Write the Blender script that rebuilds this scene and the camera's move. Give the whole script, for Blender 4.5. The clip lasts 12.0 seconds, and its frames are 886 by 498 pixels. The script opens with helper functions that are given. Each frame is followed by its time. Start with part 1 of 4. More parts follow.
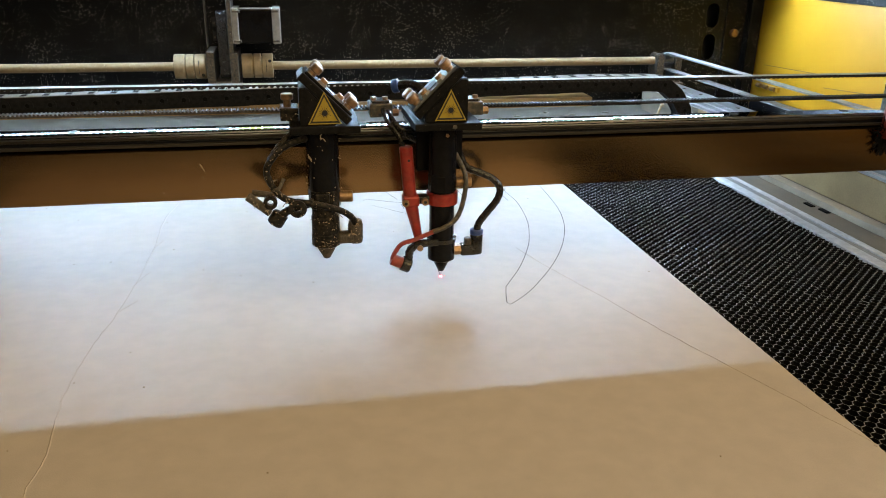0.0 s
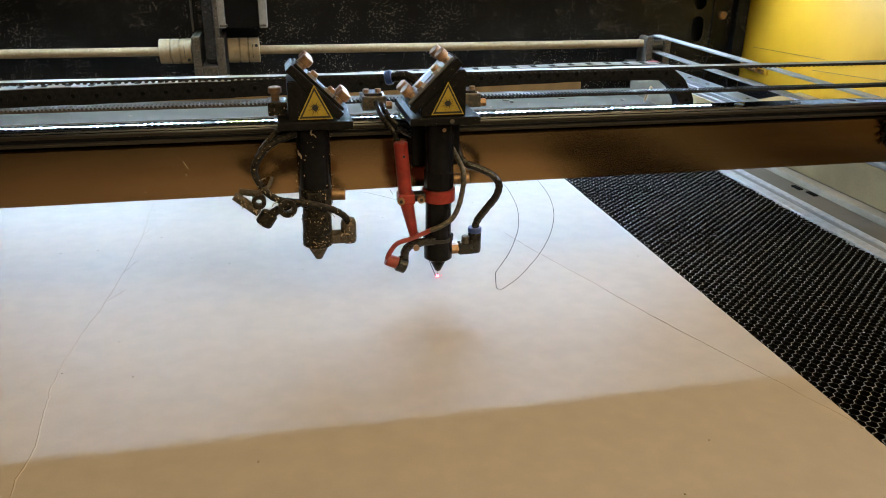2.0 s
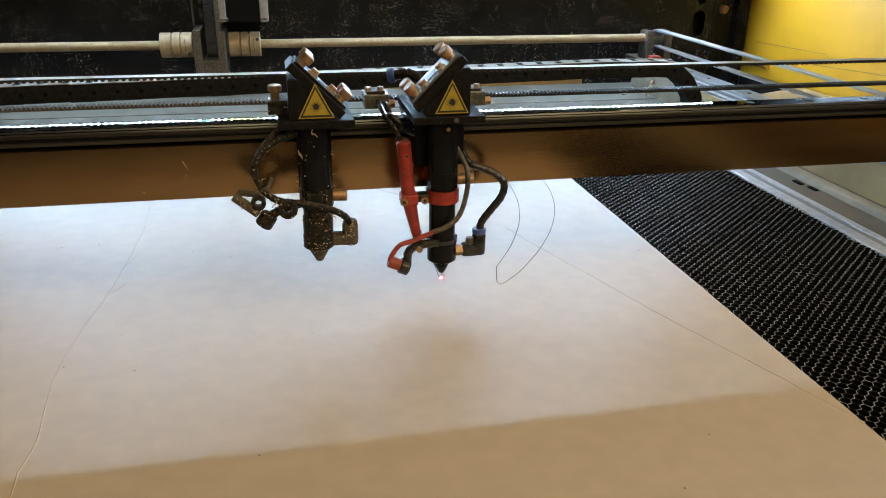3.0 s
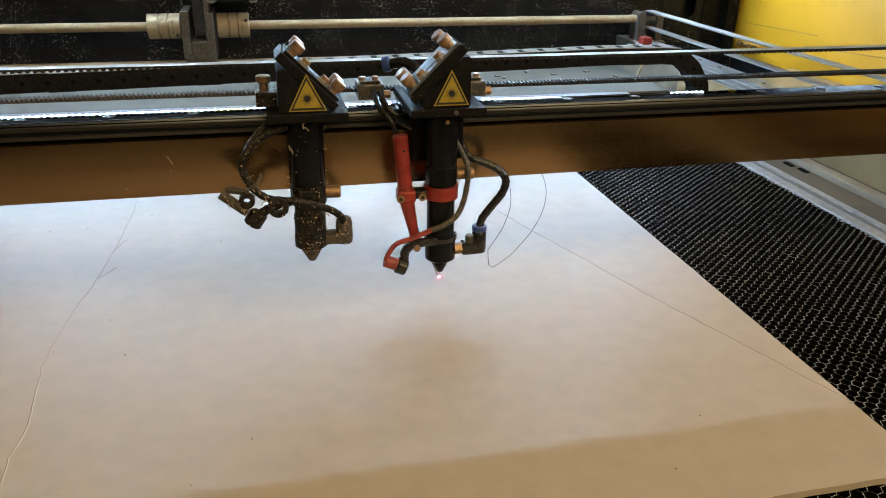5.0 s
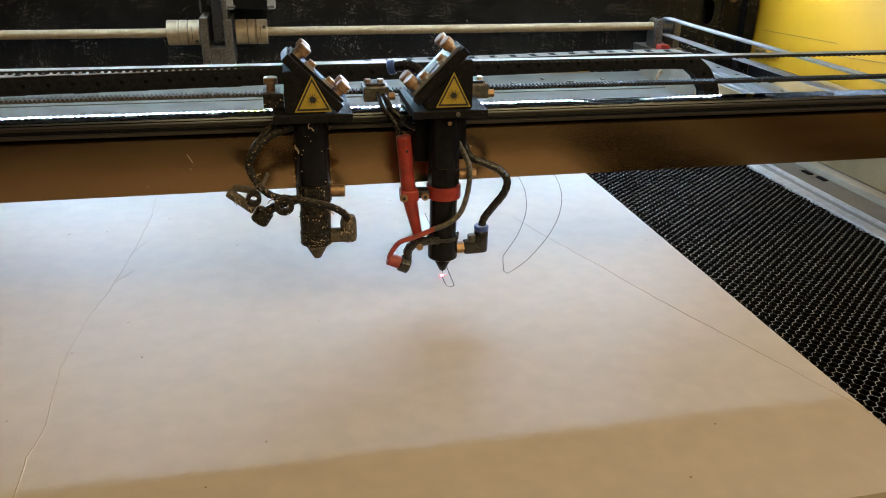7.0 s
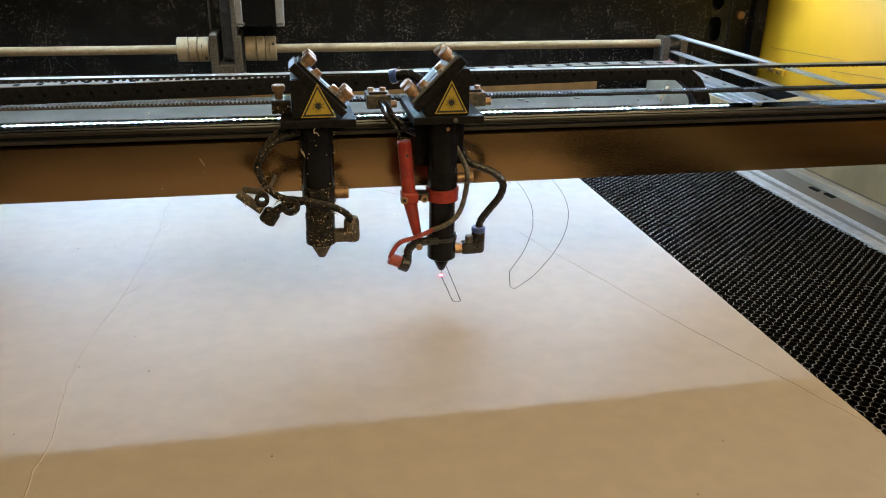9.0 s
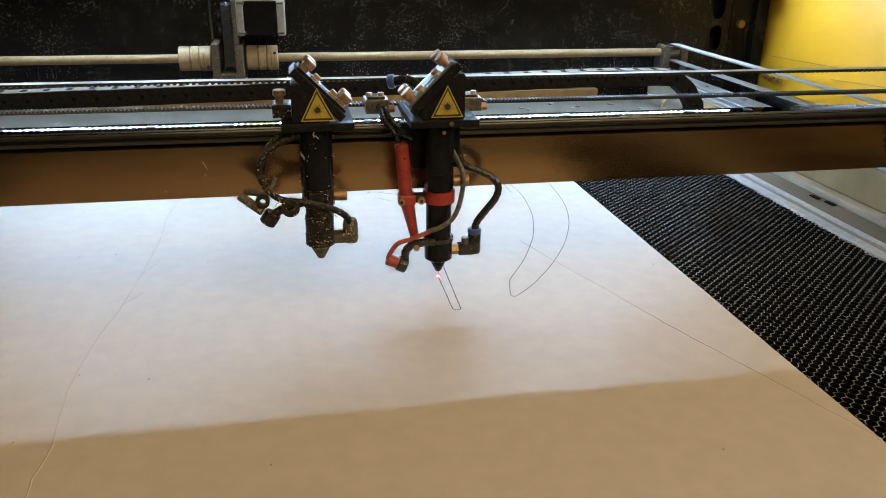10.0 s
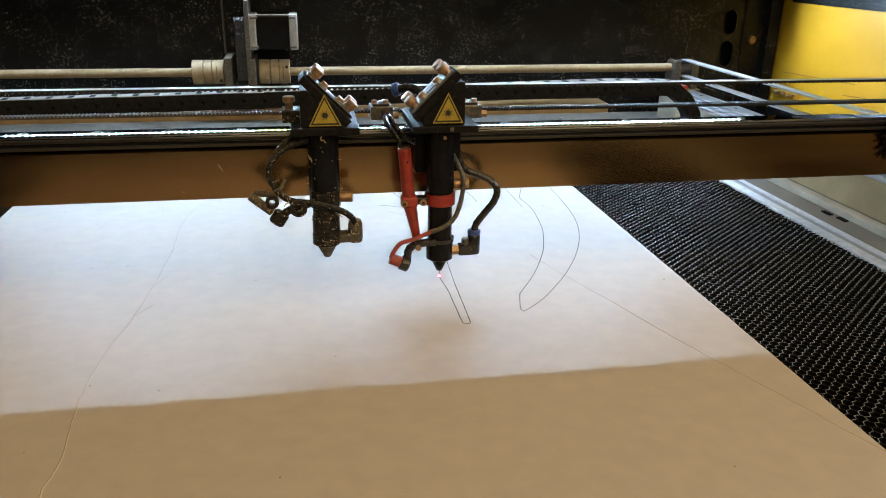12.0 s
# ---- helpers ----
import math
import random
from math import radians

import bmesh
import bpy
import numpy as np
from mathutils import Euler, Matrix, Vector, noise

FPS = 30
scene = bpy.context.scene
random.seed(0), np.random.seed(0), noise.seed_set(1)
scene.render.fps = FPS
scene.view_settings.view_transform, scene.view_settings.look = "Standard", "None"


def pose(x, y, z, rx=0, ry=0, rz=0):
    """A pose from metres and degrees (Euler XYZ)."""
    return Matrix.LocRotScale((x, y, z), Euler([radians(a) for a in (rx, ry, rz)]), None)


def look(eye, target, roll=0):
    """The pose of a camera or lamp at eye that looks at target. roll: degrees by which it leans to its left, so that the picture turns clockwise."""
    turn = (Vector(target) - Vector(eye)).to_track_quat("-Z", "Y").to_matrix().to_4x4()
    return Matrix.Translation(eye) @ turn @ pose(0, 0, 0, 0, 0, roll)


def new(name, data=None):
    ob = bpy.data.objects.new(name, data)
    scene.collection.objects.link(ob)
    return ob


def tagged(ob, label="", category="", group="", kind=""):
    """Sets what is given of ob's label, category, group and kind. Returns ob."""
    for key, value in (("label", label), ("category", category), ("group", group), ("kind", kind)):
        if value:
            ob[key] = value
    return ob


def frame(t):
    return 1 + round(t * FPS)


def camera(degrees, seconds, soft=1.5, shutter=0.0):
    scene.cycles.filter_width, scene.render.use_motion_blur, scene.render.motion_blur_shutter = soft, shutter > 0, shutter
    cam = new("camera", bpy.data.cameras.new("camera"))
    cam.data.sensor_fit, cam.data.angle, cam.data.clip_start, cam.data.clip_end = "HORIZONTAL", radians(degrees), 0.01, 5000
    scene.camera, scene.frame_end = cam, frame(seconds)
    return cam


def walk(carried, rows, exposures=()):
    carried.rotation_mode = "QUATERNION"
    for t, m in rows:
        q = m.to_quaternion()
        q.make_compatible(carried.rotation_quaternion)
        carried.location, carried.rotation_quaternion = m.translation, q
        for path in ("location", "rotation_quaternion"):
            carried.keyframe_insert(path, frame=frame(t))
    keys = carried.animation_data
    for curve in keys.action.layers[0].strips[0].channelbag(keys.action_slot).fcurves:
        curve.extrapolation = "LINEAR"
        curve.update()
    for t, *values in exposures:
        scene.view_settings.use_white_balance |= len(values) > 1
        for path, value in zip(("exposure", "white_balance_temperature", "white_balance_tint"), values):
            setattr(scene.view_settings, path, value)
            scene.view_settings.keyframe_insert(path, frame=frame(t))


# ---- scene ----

# ---------- camera ----------
cam = camera(59.665, 12.0, soft=1.0)


def lens_pose(x, y, z, tilt, turn, roll):
    return pose(x, y, z, 0, 0, turn) @ pose(0, 0, 0, tilt) @ pose(0, 0, 0, 0, 0, roll)


walk(cam, [
    (0, lens_pose(-0.1231, -0.6174, 0.2781, 68.526, -11.421, 0.920)),
    (0.5, lens_pose(-0.1229, -0.6171, 0.2791, 68.284, -11.421, 0.871)),
    (1, lens_pose(-0.1222, -0.6159, 0.2799, 67.931, -11.627, 0.746)),
    (1.5, lens_pose(-0.1221, -0.6157, 0.2801, 67.573, -12.006, 0.719)),
    (2, lens_pose(-0.1223, -0.6156, 0.2799, 67.314, -12.251, 0.809)),
    (2.5, lens_pose(-0.1226, -0.6159, 0.2795, 67.170, -12.206, 0.927)),
    (3, lens_pose(-0.1225, -0.6159, 0.2799, 66.907, -12.202, 0.868)),
    (5, lens_pose(-0.1226, -0.6145, 0.2795, 65.631, -12.950, 0.976)),
    (5.5, lens_pose(-0.1230, -0.6144, 0.2790, 65.531, -12.933, 1.063)),
    (6, lens_pose(-0.1228, -0.6150, 0.2794, 65.277, -12.641, 1.039)),
    (6.5, lens_pose(-0.1226, -0.6154, 0.2790, 65.401, -11.802, 0.966)),
    (7, lens_pose(-0.1229, -0.6156, 0.2791, 66.107, -11.718, 0.921)),
    (9, lens_pose(-0.1226, -0.6169, 0.2791, 67.278, -11.122, 0.867)),
    (9.5, lens_pose(-0.1219, -0.6170, 0.2791, 67.537, -11.062, 0.780)),
    (10, lens_pose(-0.1215, -0.6175, 0.2788, 67.911, -10.975, 0.796)),
    (10.5, lens_pose(-0.1215, -0.6182, 0.2798, 68.093, -10.588, 0.849)),
    (11, lens_pose(-0.1216, -0.6184, 0.2792, 68.299, -10.326, 0.836)),
    (11.5, lens_pose(-0.1221, -0.6174, 0.2788, 68.622, -10.209, 0.781)),
    (12, lens_pose(-0.1222, -0.6180, 0.2791, 68.910, -10.201, 0.872)),
], exposures=[(0, 0.0), (12, 0.0)])

# seconds, travel of the carriages along the beam, travel of the beam along the bed
TRAVEL = [
    (0, 0.0000, 0.0000),
    (0.5, 0.0002, -0.0066),
    (1, 0.0010, -0.0142),
    (1.5, 0.0008, -0.0221),
    (2, 0.0007, -0.0293),
    (2.5, -0.0002, -0.0374),
    (3, -0.0002, -0.0448),
    (5, -0.0011, -0.0757),
    (5.35, -0.0014, -0.0811),
    (5.5, -0.0045, -0.0829),
    (5.7, -0.0080, -0.0816),
    (6, -0.0083, -0.0770),
    (6.5, -0.0086, -0.0686),
    (7, -0.0083, -0.0614),
    (9, -0.0086, -0.0302),
    (9.5, -0.0084, -0.0227),
    (10, -0.0088, -0.0150),
    (10.5, -0.0093, -0.0061),
    (11, -0.0101, 0.0001),
    (11.5, -0.0108, 0.0081),
    (12, -0.0112, 0.0172),
]

# ---------- light ----------
world = bpy.data.worlds.new("workshop_daylight")
scene.world = world
world.use_nodes = True
wn = world.node_tree
sky = wn.nodes.new("ShaderNodeTexSky")
sky.sky_type, sky.sun_disc, sky.sun_elevation, sky.sun_rotation = "NISHITA", False, radians(40), radians(200)
wn.links.new(sky.outputs[0], wn.nodes["Background"].inputs[0])
wn.nodes["Background"].inputs[1].default_value = 0.1


def area(name, m, sx, sy, watts, color):
    data = bpy.data.lights.new(name, "AREA")
    data.shape, data.size, data.size_y, data.energy, data.color = "RECTANGLE", sx, sy, watts, color
    ob = new(name, data)
    ob.matrix_world = m
    return ob


# added fill lamps, unseen: soft from the east, warm from the front and above; the strip light under the rear hood glows
# by its chips
STRIP_Y, STRIP_Z = 0.745, 0.254
area("fill_light_east", look((2.95, -0.3, 1.7), (0.1, -0.2, 0.0)), 2.4, 1.1, 54.0, (0.88, 0.93, 1.0))
area("fill_light_above", look((0.6, -0.6, 2.2), (0.6, -0.599, 0.0)), 2.0, 1.2, 18.0, (1.0, 0.76, 0.33))
area("fill_light_front", look((0.6, -2.95, 1.65), (0.1, 0.0, 0.0)), 2.4, 1.1, 55.0, (1.0, 0.74, 0.31))


# ---------- materials ----------
def material(name, color, rough=0.5, metal=0.0, vary=0.25, scale=60.0, bump=0.1, fine=600.0, speck=None, speck_scale=300.0,
             speck_size=0.10, stretch=(1, 1, 1), coat=0.0, dust=None, dust_amount=0.5):
    """Principled material: broad stains, fine grain relief, optional specks and dust on upward faces."""
    m = bpy.data.materials.new(name)
    m.use_nodes = True
    n, k = m.node_tree.nodes, m.node_tree.links
    b = n["Principled BSDF"]
    tc = n.new("ShaderNodeTexCoord")
    mp = n.new("ShaderNodeMapping")
    mp.inputs["Scale"].default_value = stretch
    k.new(tc.outputs["Object"], mp.inputs[0])

    def tex(s, detail=4.0):
        t = n.new("ShaderNodeTexNoise")
        t.inputs["Scale"].default_value, t.inputs["Detail"].default_value = s, detail
        k.new(mp.outputs[0], t.inputs["Vector"])
        return t

    def mix(fac, a, c):
        x = n.new("ShaderNodeMix")
        x.data_type = "RGBA"
        if isinstance(fac, float):
            x.inputs[0].default_value = fac
        else:
            k.new(fac, x.inputs[0])
        for slot, v in ((6, a), (7, c)):
            if isinstance(v, tuple):
                x.inputs[slot].default_value = (*v, 1)
            else:
                k.new(v, x.inputs[slot])
        return x.outputs[2]

    broad, grain = tex(scale), tex(fine, 2.0)
    ramp = n.new("ShaderNodeMapRange")
    ramp.inputs[1].default_value, ramp.inputs[2].default_value = 0.35, 0.65
    k.new(broad.outputs[0], ramp.inputs[0])
    lo = tuple(c * (1 - vary) for c in color)
    hi = tuple(min(1, c * (1 + vary)) for c in color)
    col = mix(ramp.outputs[0], lo, hi)
    col = mix(grain.outputs[0], col, mix(0.25, col, (0.02, 0.02, 0.02)))
    if dust:
        g = n.new("ShaderNodeNewGeometry")
        s = n.new("ShaderNodeSeparateXYZ")
        k.new(g.outputs["Normal"], s.inputs[0])
        up = n.new("ShaderNodeMapRange")
        up.inputs[1].default_value, up.inputs[2].default_value, up.inputs[4].default_value = -0.6, 1.0, dust_amount
        k.new(s.outputs[2], up.inputs[0])
        d = tex(scale * 2.5, 6.0)
        dr = n.new("ShaderNodeMapRange")
        dr.inputs[1].default_value, dr.inputs[2].default_value = 0.38, 0.62
        k.new(d.outputs[0], dr.inputs[0])
        mul = n.new("ShaderNodeMath")
        mul.operation = "MULTIPLY"
        k.new(up.outputs[0], mul.inputs[0])
        k.new(dr.outputs[0], mul.inputs[1])
        col = mix(mul.outputs[0], col, dust)
    if speck:
        v = n.new("ShaderNodeTexVoronoi")
        v.inputs["Scale"].default_value = speck_scale
        wob = tex(speck_scale * 1.3, 2.0)
        add = n.new("ShaderNodeVectorMath")
        add.operation = "MULTIPLY_ADD"
        add.inputs[1].default_value = (0.002, 0.002, 0.002)
        k.new(wob.outputs["Color"], add.inputs[0])
        k.new(tc.outputs["Object"], add.inputs[2])
        k.new(add.outputs[0], v.inputs["Vector"])
        sep = n.new("ShaderNodeSeparateColor")
        k.new(v.outputs["Color"], sep.inputs[0])
        sr = n.new("ShaderNodeMath")
        sr.operation = "POWER"
        sr.inputs[1].default_value = 4.0
        k.new(sep.outputs[0], sr.inputs[0])
        sr2 = n.new("ShaderNodeMath")
        sr2.operation = "MULTIPLY"
        sr2.inputs[1].default_value = speck_size * 3.4
        k.new(sr.outputs[0], sr2.inputs[0])
        bunch = n.new("ShaderNodeMapRange")
        bunch.inputs[1].default_value, bunch.inputs[2].default_value = 0.30, 0.62
        bunch.inputs[3].default_value, bunch.inputs[4].default_value = 0.25, 1.35
        k.new(tex(speck_scale * 0.045, 5.0).outputs[0], bunch.inputs[0])
        sr = n.new("ShaderNodeMath")
        sr.operation = "MULTIPLY"
        k.new(sr2.outputs[0], sr.inputs[0])
        k.new(bunch.outputs[0], sr.inputs[1])
        less = n.new("ShaderNodeMath")
        less.operation = "LESS_THAN"
        k.new(v.outputs["Distance"], less.inputs[0])
        k.new(sr.outputs[0], less.inputs[1])
        col = mix(less.outputs[0], col, speck)
    k.new(col, b.inputs["Base Color"])
    b.inputs["Metallic"].default_value = metal
    rr = n.new("ShaderNodeMapRange")
    rr.inputs[3].default_value, rr.inputs[4].default_value = max(0.03, rough - 0.1), min(1, rough + 0.1)
    k.new(broad.outputs[0], rr.inputs[0])
    k.new(rr.outputs[0], b.inputs["Roughness"])
    b.inputs["Coat Weight"].default_value = coat
    b.inputs["Coat Roughness"].default_value = 0.3
    if bump:
        bp = n.new("ShaderNodeBump")
        bp.inputs["Strength"].default_value, bp.inputs["Distance"].default_value = bump, 0.001
        k.new(grain.outputs[0], bp.inputs["Height"])
        k.new(bp.outputs[0], b.inputs["Normal"])
    return m


def glow(name, color, power):
    m = bpy.data.materials.new(name)
    m.use_nodes = True
    b = m.node_tree.nodes["Principled BSDF"]
    b.inputs["Base Color"].default_value = (*color, 1)
    b.inputs["Emission Color"].default_value = (*color, 1)
    b.inputs["Emission Strength"].default_value = power
    return m


TAN = (0.42, 0.31, 0.19)
KRAFT = material("kraft_masking_paper", (0.53, 0.425, 0.32), 0.52, 0, 0.055, 60, 0.10, 1300)
KRAFT.node_tree.nodes["Principled BSDF"].inputs["Specular IOR Level"].default_value = 1.0
BLACK_PANEL = material("dusty_black_enamel", (0.004, 0.004, 0.005), 0.36, 0, 0.3, 14, 0.12, 700, (0.42, 0.39, 0.34), 520, 0.115)
YELLOW = material("yellow_paint", (0.60, 0.30, 0.010), 0.42, 0, 0.06, 9, 0.06, 700, (0.16, 0.10, 0.02), 110, 0.035)
BEAM = material("bronze_anodised_aluminium", (0.31, 0.200, 0.108), 0.20, 1.0, 0.10, 40, 0.008, 500, stretch=(0.05, 1, 1))
ALU = material("aluminium", (0.26, 0.262, 0.27), 0.34, 0.3, 0.10, 60, 0.05, 700, stretch=(1, 0.08, 1))
# brighter copy of the aluminium, with the strip light's glare in its colour
GLARE_ALU = material("aluminium_led_glare", (0.60, 0.615, 0.64), 0.32, 0.5, 0.15, 150, 0.15, 700)
STEEL = material("ground_steel_rail", (0.62, 0.64, 0.68), 0.13, 1.0, 0.08, 120, 0.0, 900, stretch=(0.05, 1, 1))
GREYMETAL = material("grey_sheet_metal", (0.155, 0.130, 0.096), 0.6, 0.0, 0.16, 25, 0.08, 500, (0.20, 0.15, 0.09), 120, 0.06)
ANOD = material("black_anodised_aluminium", (0.003, 0.003, 0.0045), 0.22, 0.0, 0.3, 120, 0.04, 1500, dust=TAN, dust_amount=0.012)
MATTE = material("matt_black_plate", (0.006, 0.0055, 0.0055), 0.55, 0, 0.3, 120, 0.15, 900, (0.20, 0.16, 0.12), 600, 0.05, dust=(0.08, 0.07, 0.06), dust_amount=0.14)
DUSTY = material("dust_caked_black_metal", (0.006, 0.006, 0.0065), 0.42, 0.0, 0.4, 150, 0.5, 700, TAN, 560, 0.10, dust=(0.20, 0.155, 0.105), dust_amount=0.32)
CRUST = material("tan_dust_crust", (0.055, 0.043, 0.031), 0.75, 0, 0.6, 220, 0.8, 700, (0.34, 0.27, 0.18), 480, 0.12, dust=(0.24, 0.185, 0.12), dust_amount=0.55)
BRASS = material("tarnished_brass", (0.34, 0.20, 0.10), 0.42, 0.75, 0.25, 250, 0.15, 1500, dust=(0.40, 0.28, 0.2), dust_amount=0.5)
SILVER = material("polished_aluminium", (0.20, 0.205, 0.215), 0.42, 1.0, 0.08, 200, 0.03, 900)
RUBBER = material("black_rubber", (0.007, 0.007, 0.008), 0.24, 0, 0.3, 200, 0.08, 1500, dust=TAN, dust_amount=0.05)
BELT = material("black_timing_belt", (0.014, 0.013, 0.012), 0.48, 0, 0.3, 200, 0.1, 1500, dust=(0.16, 0.14, 0.12), dust_amount=0.2)
RED = material("red_anodised_metal", (0.33, 0.026, 0.018), 0.36, 0.2, 0.2, 150, 0.05, 1200, dust=TAN, dust_amount=0.12)
REDPLASTIC = material("red_plastic", (0.34, 0.04, 0.028), 0.45, 0, 0.25, 150, 0.06, 1200, dust=(0.2, 0.12, 0.08), dust_amount=0.4)
BLUE = material("blue_plastic", (0.02, 0.06, 0.24), 0.35, 0, 0.15, 200, 0.04, 1200, dust=TAN, dust_amount=0.1)
STICKER = material("yellow_vinyl", (0.42, 0.29, 0.025), 0.4, 0, 0.1, 120, 0.03, 900, dust=(0.3, 0.22, 0.1), dust_amount=0.25)
# print and black parts; also paints the shade inside holes, slots and slits
INK_SHADE = material("ink_and_hole_shade", (0.01, 0.01, 0.01), 0.5, 0, 0.1, 200, 0.0)
SHAFT = material("dusty_steel_shaft", (0.30, 0.215, 0.115), 0.5, 0.2, 0.15, 90, 0.15, 900, (0.5, 0.42, 0.30), 400, 0.08, dust=(0.36, 0.26, 0.145), dust_amount=0.7)
COLLAR = material("dusty_coupling_aluminium", (0.33, 0.245, 0.14), 0.48, 0.25, 0.12, 90, 0.12, 900, dust=(0.36, 0.27, 0.155), dust_amount=0.6)
CAP = material("dusty_grey_cast_cap", (0.26, 0.245, 0.225), 0.5, 0.2, 0.15, 90, 0.15, 900, (0.45, 0.41, 0.35), 420, 0.05, dust=(0.42, 0.38, 0.32), dust_amount=0.6)
GUN = material("grey_cast_metal", (0.060, 0.058, 0.054), 0.45, 0.4, 0.2, 120, 0.1, 900, (0.5, 0.46, 0.38), 420, 0.06, dust=TAN, dust_amount=0.5)
CHAIN = material("black_nylon_chain", (0.005, 0.005, 0.006), 0.8, 0, 0.3, 150, 0.12, 900, dust=(0.30, 0.28, 0.25), dust_amount=0.04)
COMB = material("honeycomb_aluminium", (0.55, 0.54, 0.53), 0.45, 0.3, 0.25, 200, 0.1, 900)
# dim edges and near-black sides put the cells' shade into their colour
UNLIT_TOP = material("unlit_honeycomb_edge", (0.060, 0.056, 0.053), 0.6, 0.2, 0.3, 200, 0.1, 900)
# also for frame grooves, chain openings and the dark offcuts
SHADE_BLACK = material("near_black_shade", (0.0025, 0.0024, 0.0024), 0.8, 0.0, 0.4, 120, 0.1, 900)
CHAR = material("charred_cut", (0.012, 0.009, 0.007), 0.8, 0, 0.3, 300, 0.0)
CREASE = material("creased_masking_paper", (0.53, 0.425, 0.32), 0.52, 0, 0.06, 30, 0.10, 900)
CRUMB = material("sawdust_crumbs", (0.30, 0.22, 0.13), 0.8, 0, 0.3, 200, 0.2, 900)
WALL = material("workshop_plaster", (0.26, 0.25, 0.24), 0.8, 0, 0.08, 3, 0.1, 120)
BELT_BROWN = material("dull_brown_belt", (0.045, 0.034, 0.022), 0.8, 0, 0.4, 260, 0.3, 1200, (0.25, 0.19, 0.12), 700, 0.08)
# pale grey puts the strip light's sheen into the belt colour
BELT_SHEEN = material("belt_back_sheen", (0.27, 0.275, 0.29), 0.42, 0, 0.12, 60, 0.06, 900)
LINK_TOP = material("dusty_chain_top", (0.19, 0.175, 0.16), 0.7, 0, 0.3, 120, 0.15, 900)
LIP = material("brown_anodised_lip", (0.028, 0.021, 0.014), 0.45, 0.4, 0.15, 60, 0.05, 700, stretch=(0.05, 1, 1))
LEDGE = material("dull_grey_ledge_paint", (0.090, 0.083, 0.068), 0.6, 0, 0.15, 25, 0.05, 500)
LEDGE.node_tree.nodes["Principled BSDF"].inputs["Specular IOR Level"].default_value = 0.25
BROWN = material("brown_fibreboard", (0.25, 0.145, 0.048), 0.6, 0, 0.15, 40, 0.1, 600)
PALE = material("pale_grey_paint", (0.40, 0.340, 0.255), 0.5, 0, 0.12, 30, 0.06, 500)
DRAB = material("drab_sheet_metal", (0.34, 0.250, 0.135), 0.5, 0.1, 0.15, 18, 0.06, 500, (0.5, 0.46, 0.4), 90, 0.04)
CONCRETE = material("workshop_concrete", (0.18, 0.17, 0.165), 0.7, 0, 0.15, 4, 0.15, 150)
for dull, level in ((ANOD, 0.13), (MATTE, 0.05), (DUSTY, 0.1), (BELT, 0.05), (GREYMETAL, 0.3), (CHAIN, 0.1), (SHADE_BLACK, 0.03), (UNLIT_TOP, 0.2), (DRAB, 0.08), (BLACK_PANEL, 0.16)):
    dull.node_tree.nodes["Principled BSDF"].inputs["Specular IOR Level"].default_value = level
gloss = STEEL.node_tree.nodes["Principled BSDF"].inputs["Roughness"]
STEEL.node_tree.links.remove(gloss.links[0])
gloss.default_value = 0.022
LED = glow("white_led", (0.56, 0.775, 1.0), 1530.0)
LED_DIM = glow("faded_led", (0.9, 1.0, 0.35), 90.0)
SPOT = glow("red_laser_spot", (1.0, 0.10, 0.20), 26.0)
HALO = glow("red_laser_line", (1.0, 0.02, 0.03), 1.6)


# ---------- shaping ----------
def part(name, bm, mat, parent=None, label="", smooth=False, m=None):
    me = bpy.data.meshes.new(name)
    bm.normal_update()
    bm.to_mesh(me)
    bm.free()
    for x in mat if isinstance(mat, (list, tuple)) else [mat]:
        me.materials.append(x)
    if smooth:
        me.shade_smooth()
        me.set_sharp_from_angle(angle=radians(35))
    ob = new(name, me)
    ob.parent = parent
    if m is not None:
        ob.matrix_local = m
    if label:
        ob["label"] = label
    return ob


def thing(name, label, category, at=(0, 0, 0), group="", kind=""):
    ob = new(name)
    ob.location = at
    ob.empty_display_size = 0.02
    return tagged(ob, label, category, group, kind)


def box(x0, x1, y0, y1, z0, z1, bevel=0.0, bm=None, m=None):
    own = bmesh.new()
    bmesh.ops.create_cube(own, size=1)
    bmesh.ops.transform(own, matrix=Matrix.Translation(((x0 + x1) / 2, (y0 + y1) / 2, (z0 + z1) / 2)) @ Matrix.Diagonal((x1 - x0, y1 - y0, z1 - z0, 1)), verts=own.verts)
    if bevel:
        bmesh.ops.bevel(own, geom=own.edges[:], offset=bevel, segments=2, affect="EDGES", profile=0.6)
    if m is not None:
        bmesh.ops.transform(own, matrix=m, verts=own.verts)
    return join(bm, own)


def join(bm, own):
    if bm is None:
        return own
    me = bpy.data.meshes.new("joined")
    own.to_mesh(me)
    own.free()
    bm.from_mesh(me)
    bpy.data.meshes.remove(me)
    return bm


def lathe(profile, seg=28, bm=None, m=None):
    """A turned solid about z from rows of (radius, height)."""
    own = bmesh.new()
    rings = []
    for r, z in profile:
        rings.append([own.verts.new((max(r, 1e-5) * math.cos(2 * math.pi * i / seg), max(r, 1e-5) * math.sin(2 * math.pi * i / seg), z)) for i in range(seg)])
    for a, b in zip(rings, rings[1:]):
        for i in range(seg):
            own.faces.new((a[i], a[(i + 1) % seg], b[(i + 1) % seg], b[i]))
    own.faces.new(rings[0][::-1])
    own.faces.new(rings[-1])
    if m is not None:
        bmesh.ops.transform(own, matrix=m, verts=own.verts)
    return join(bm, own)


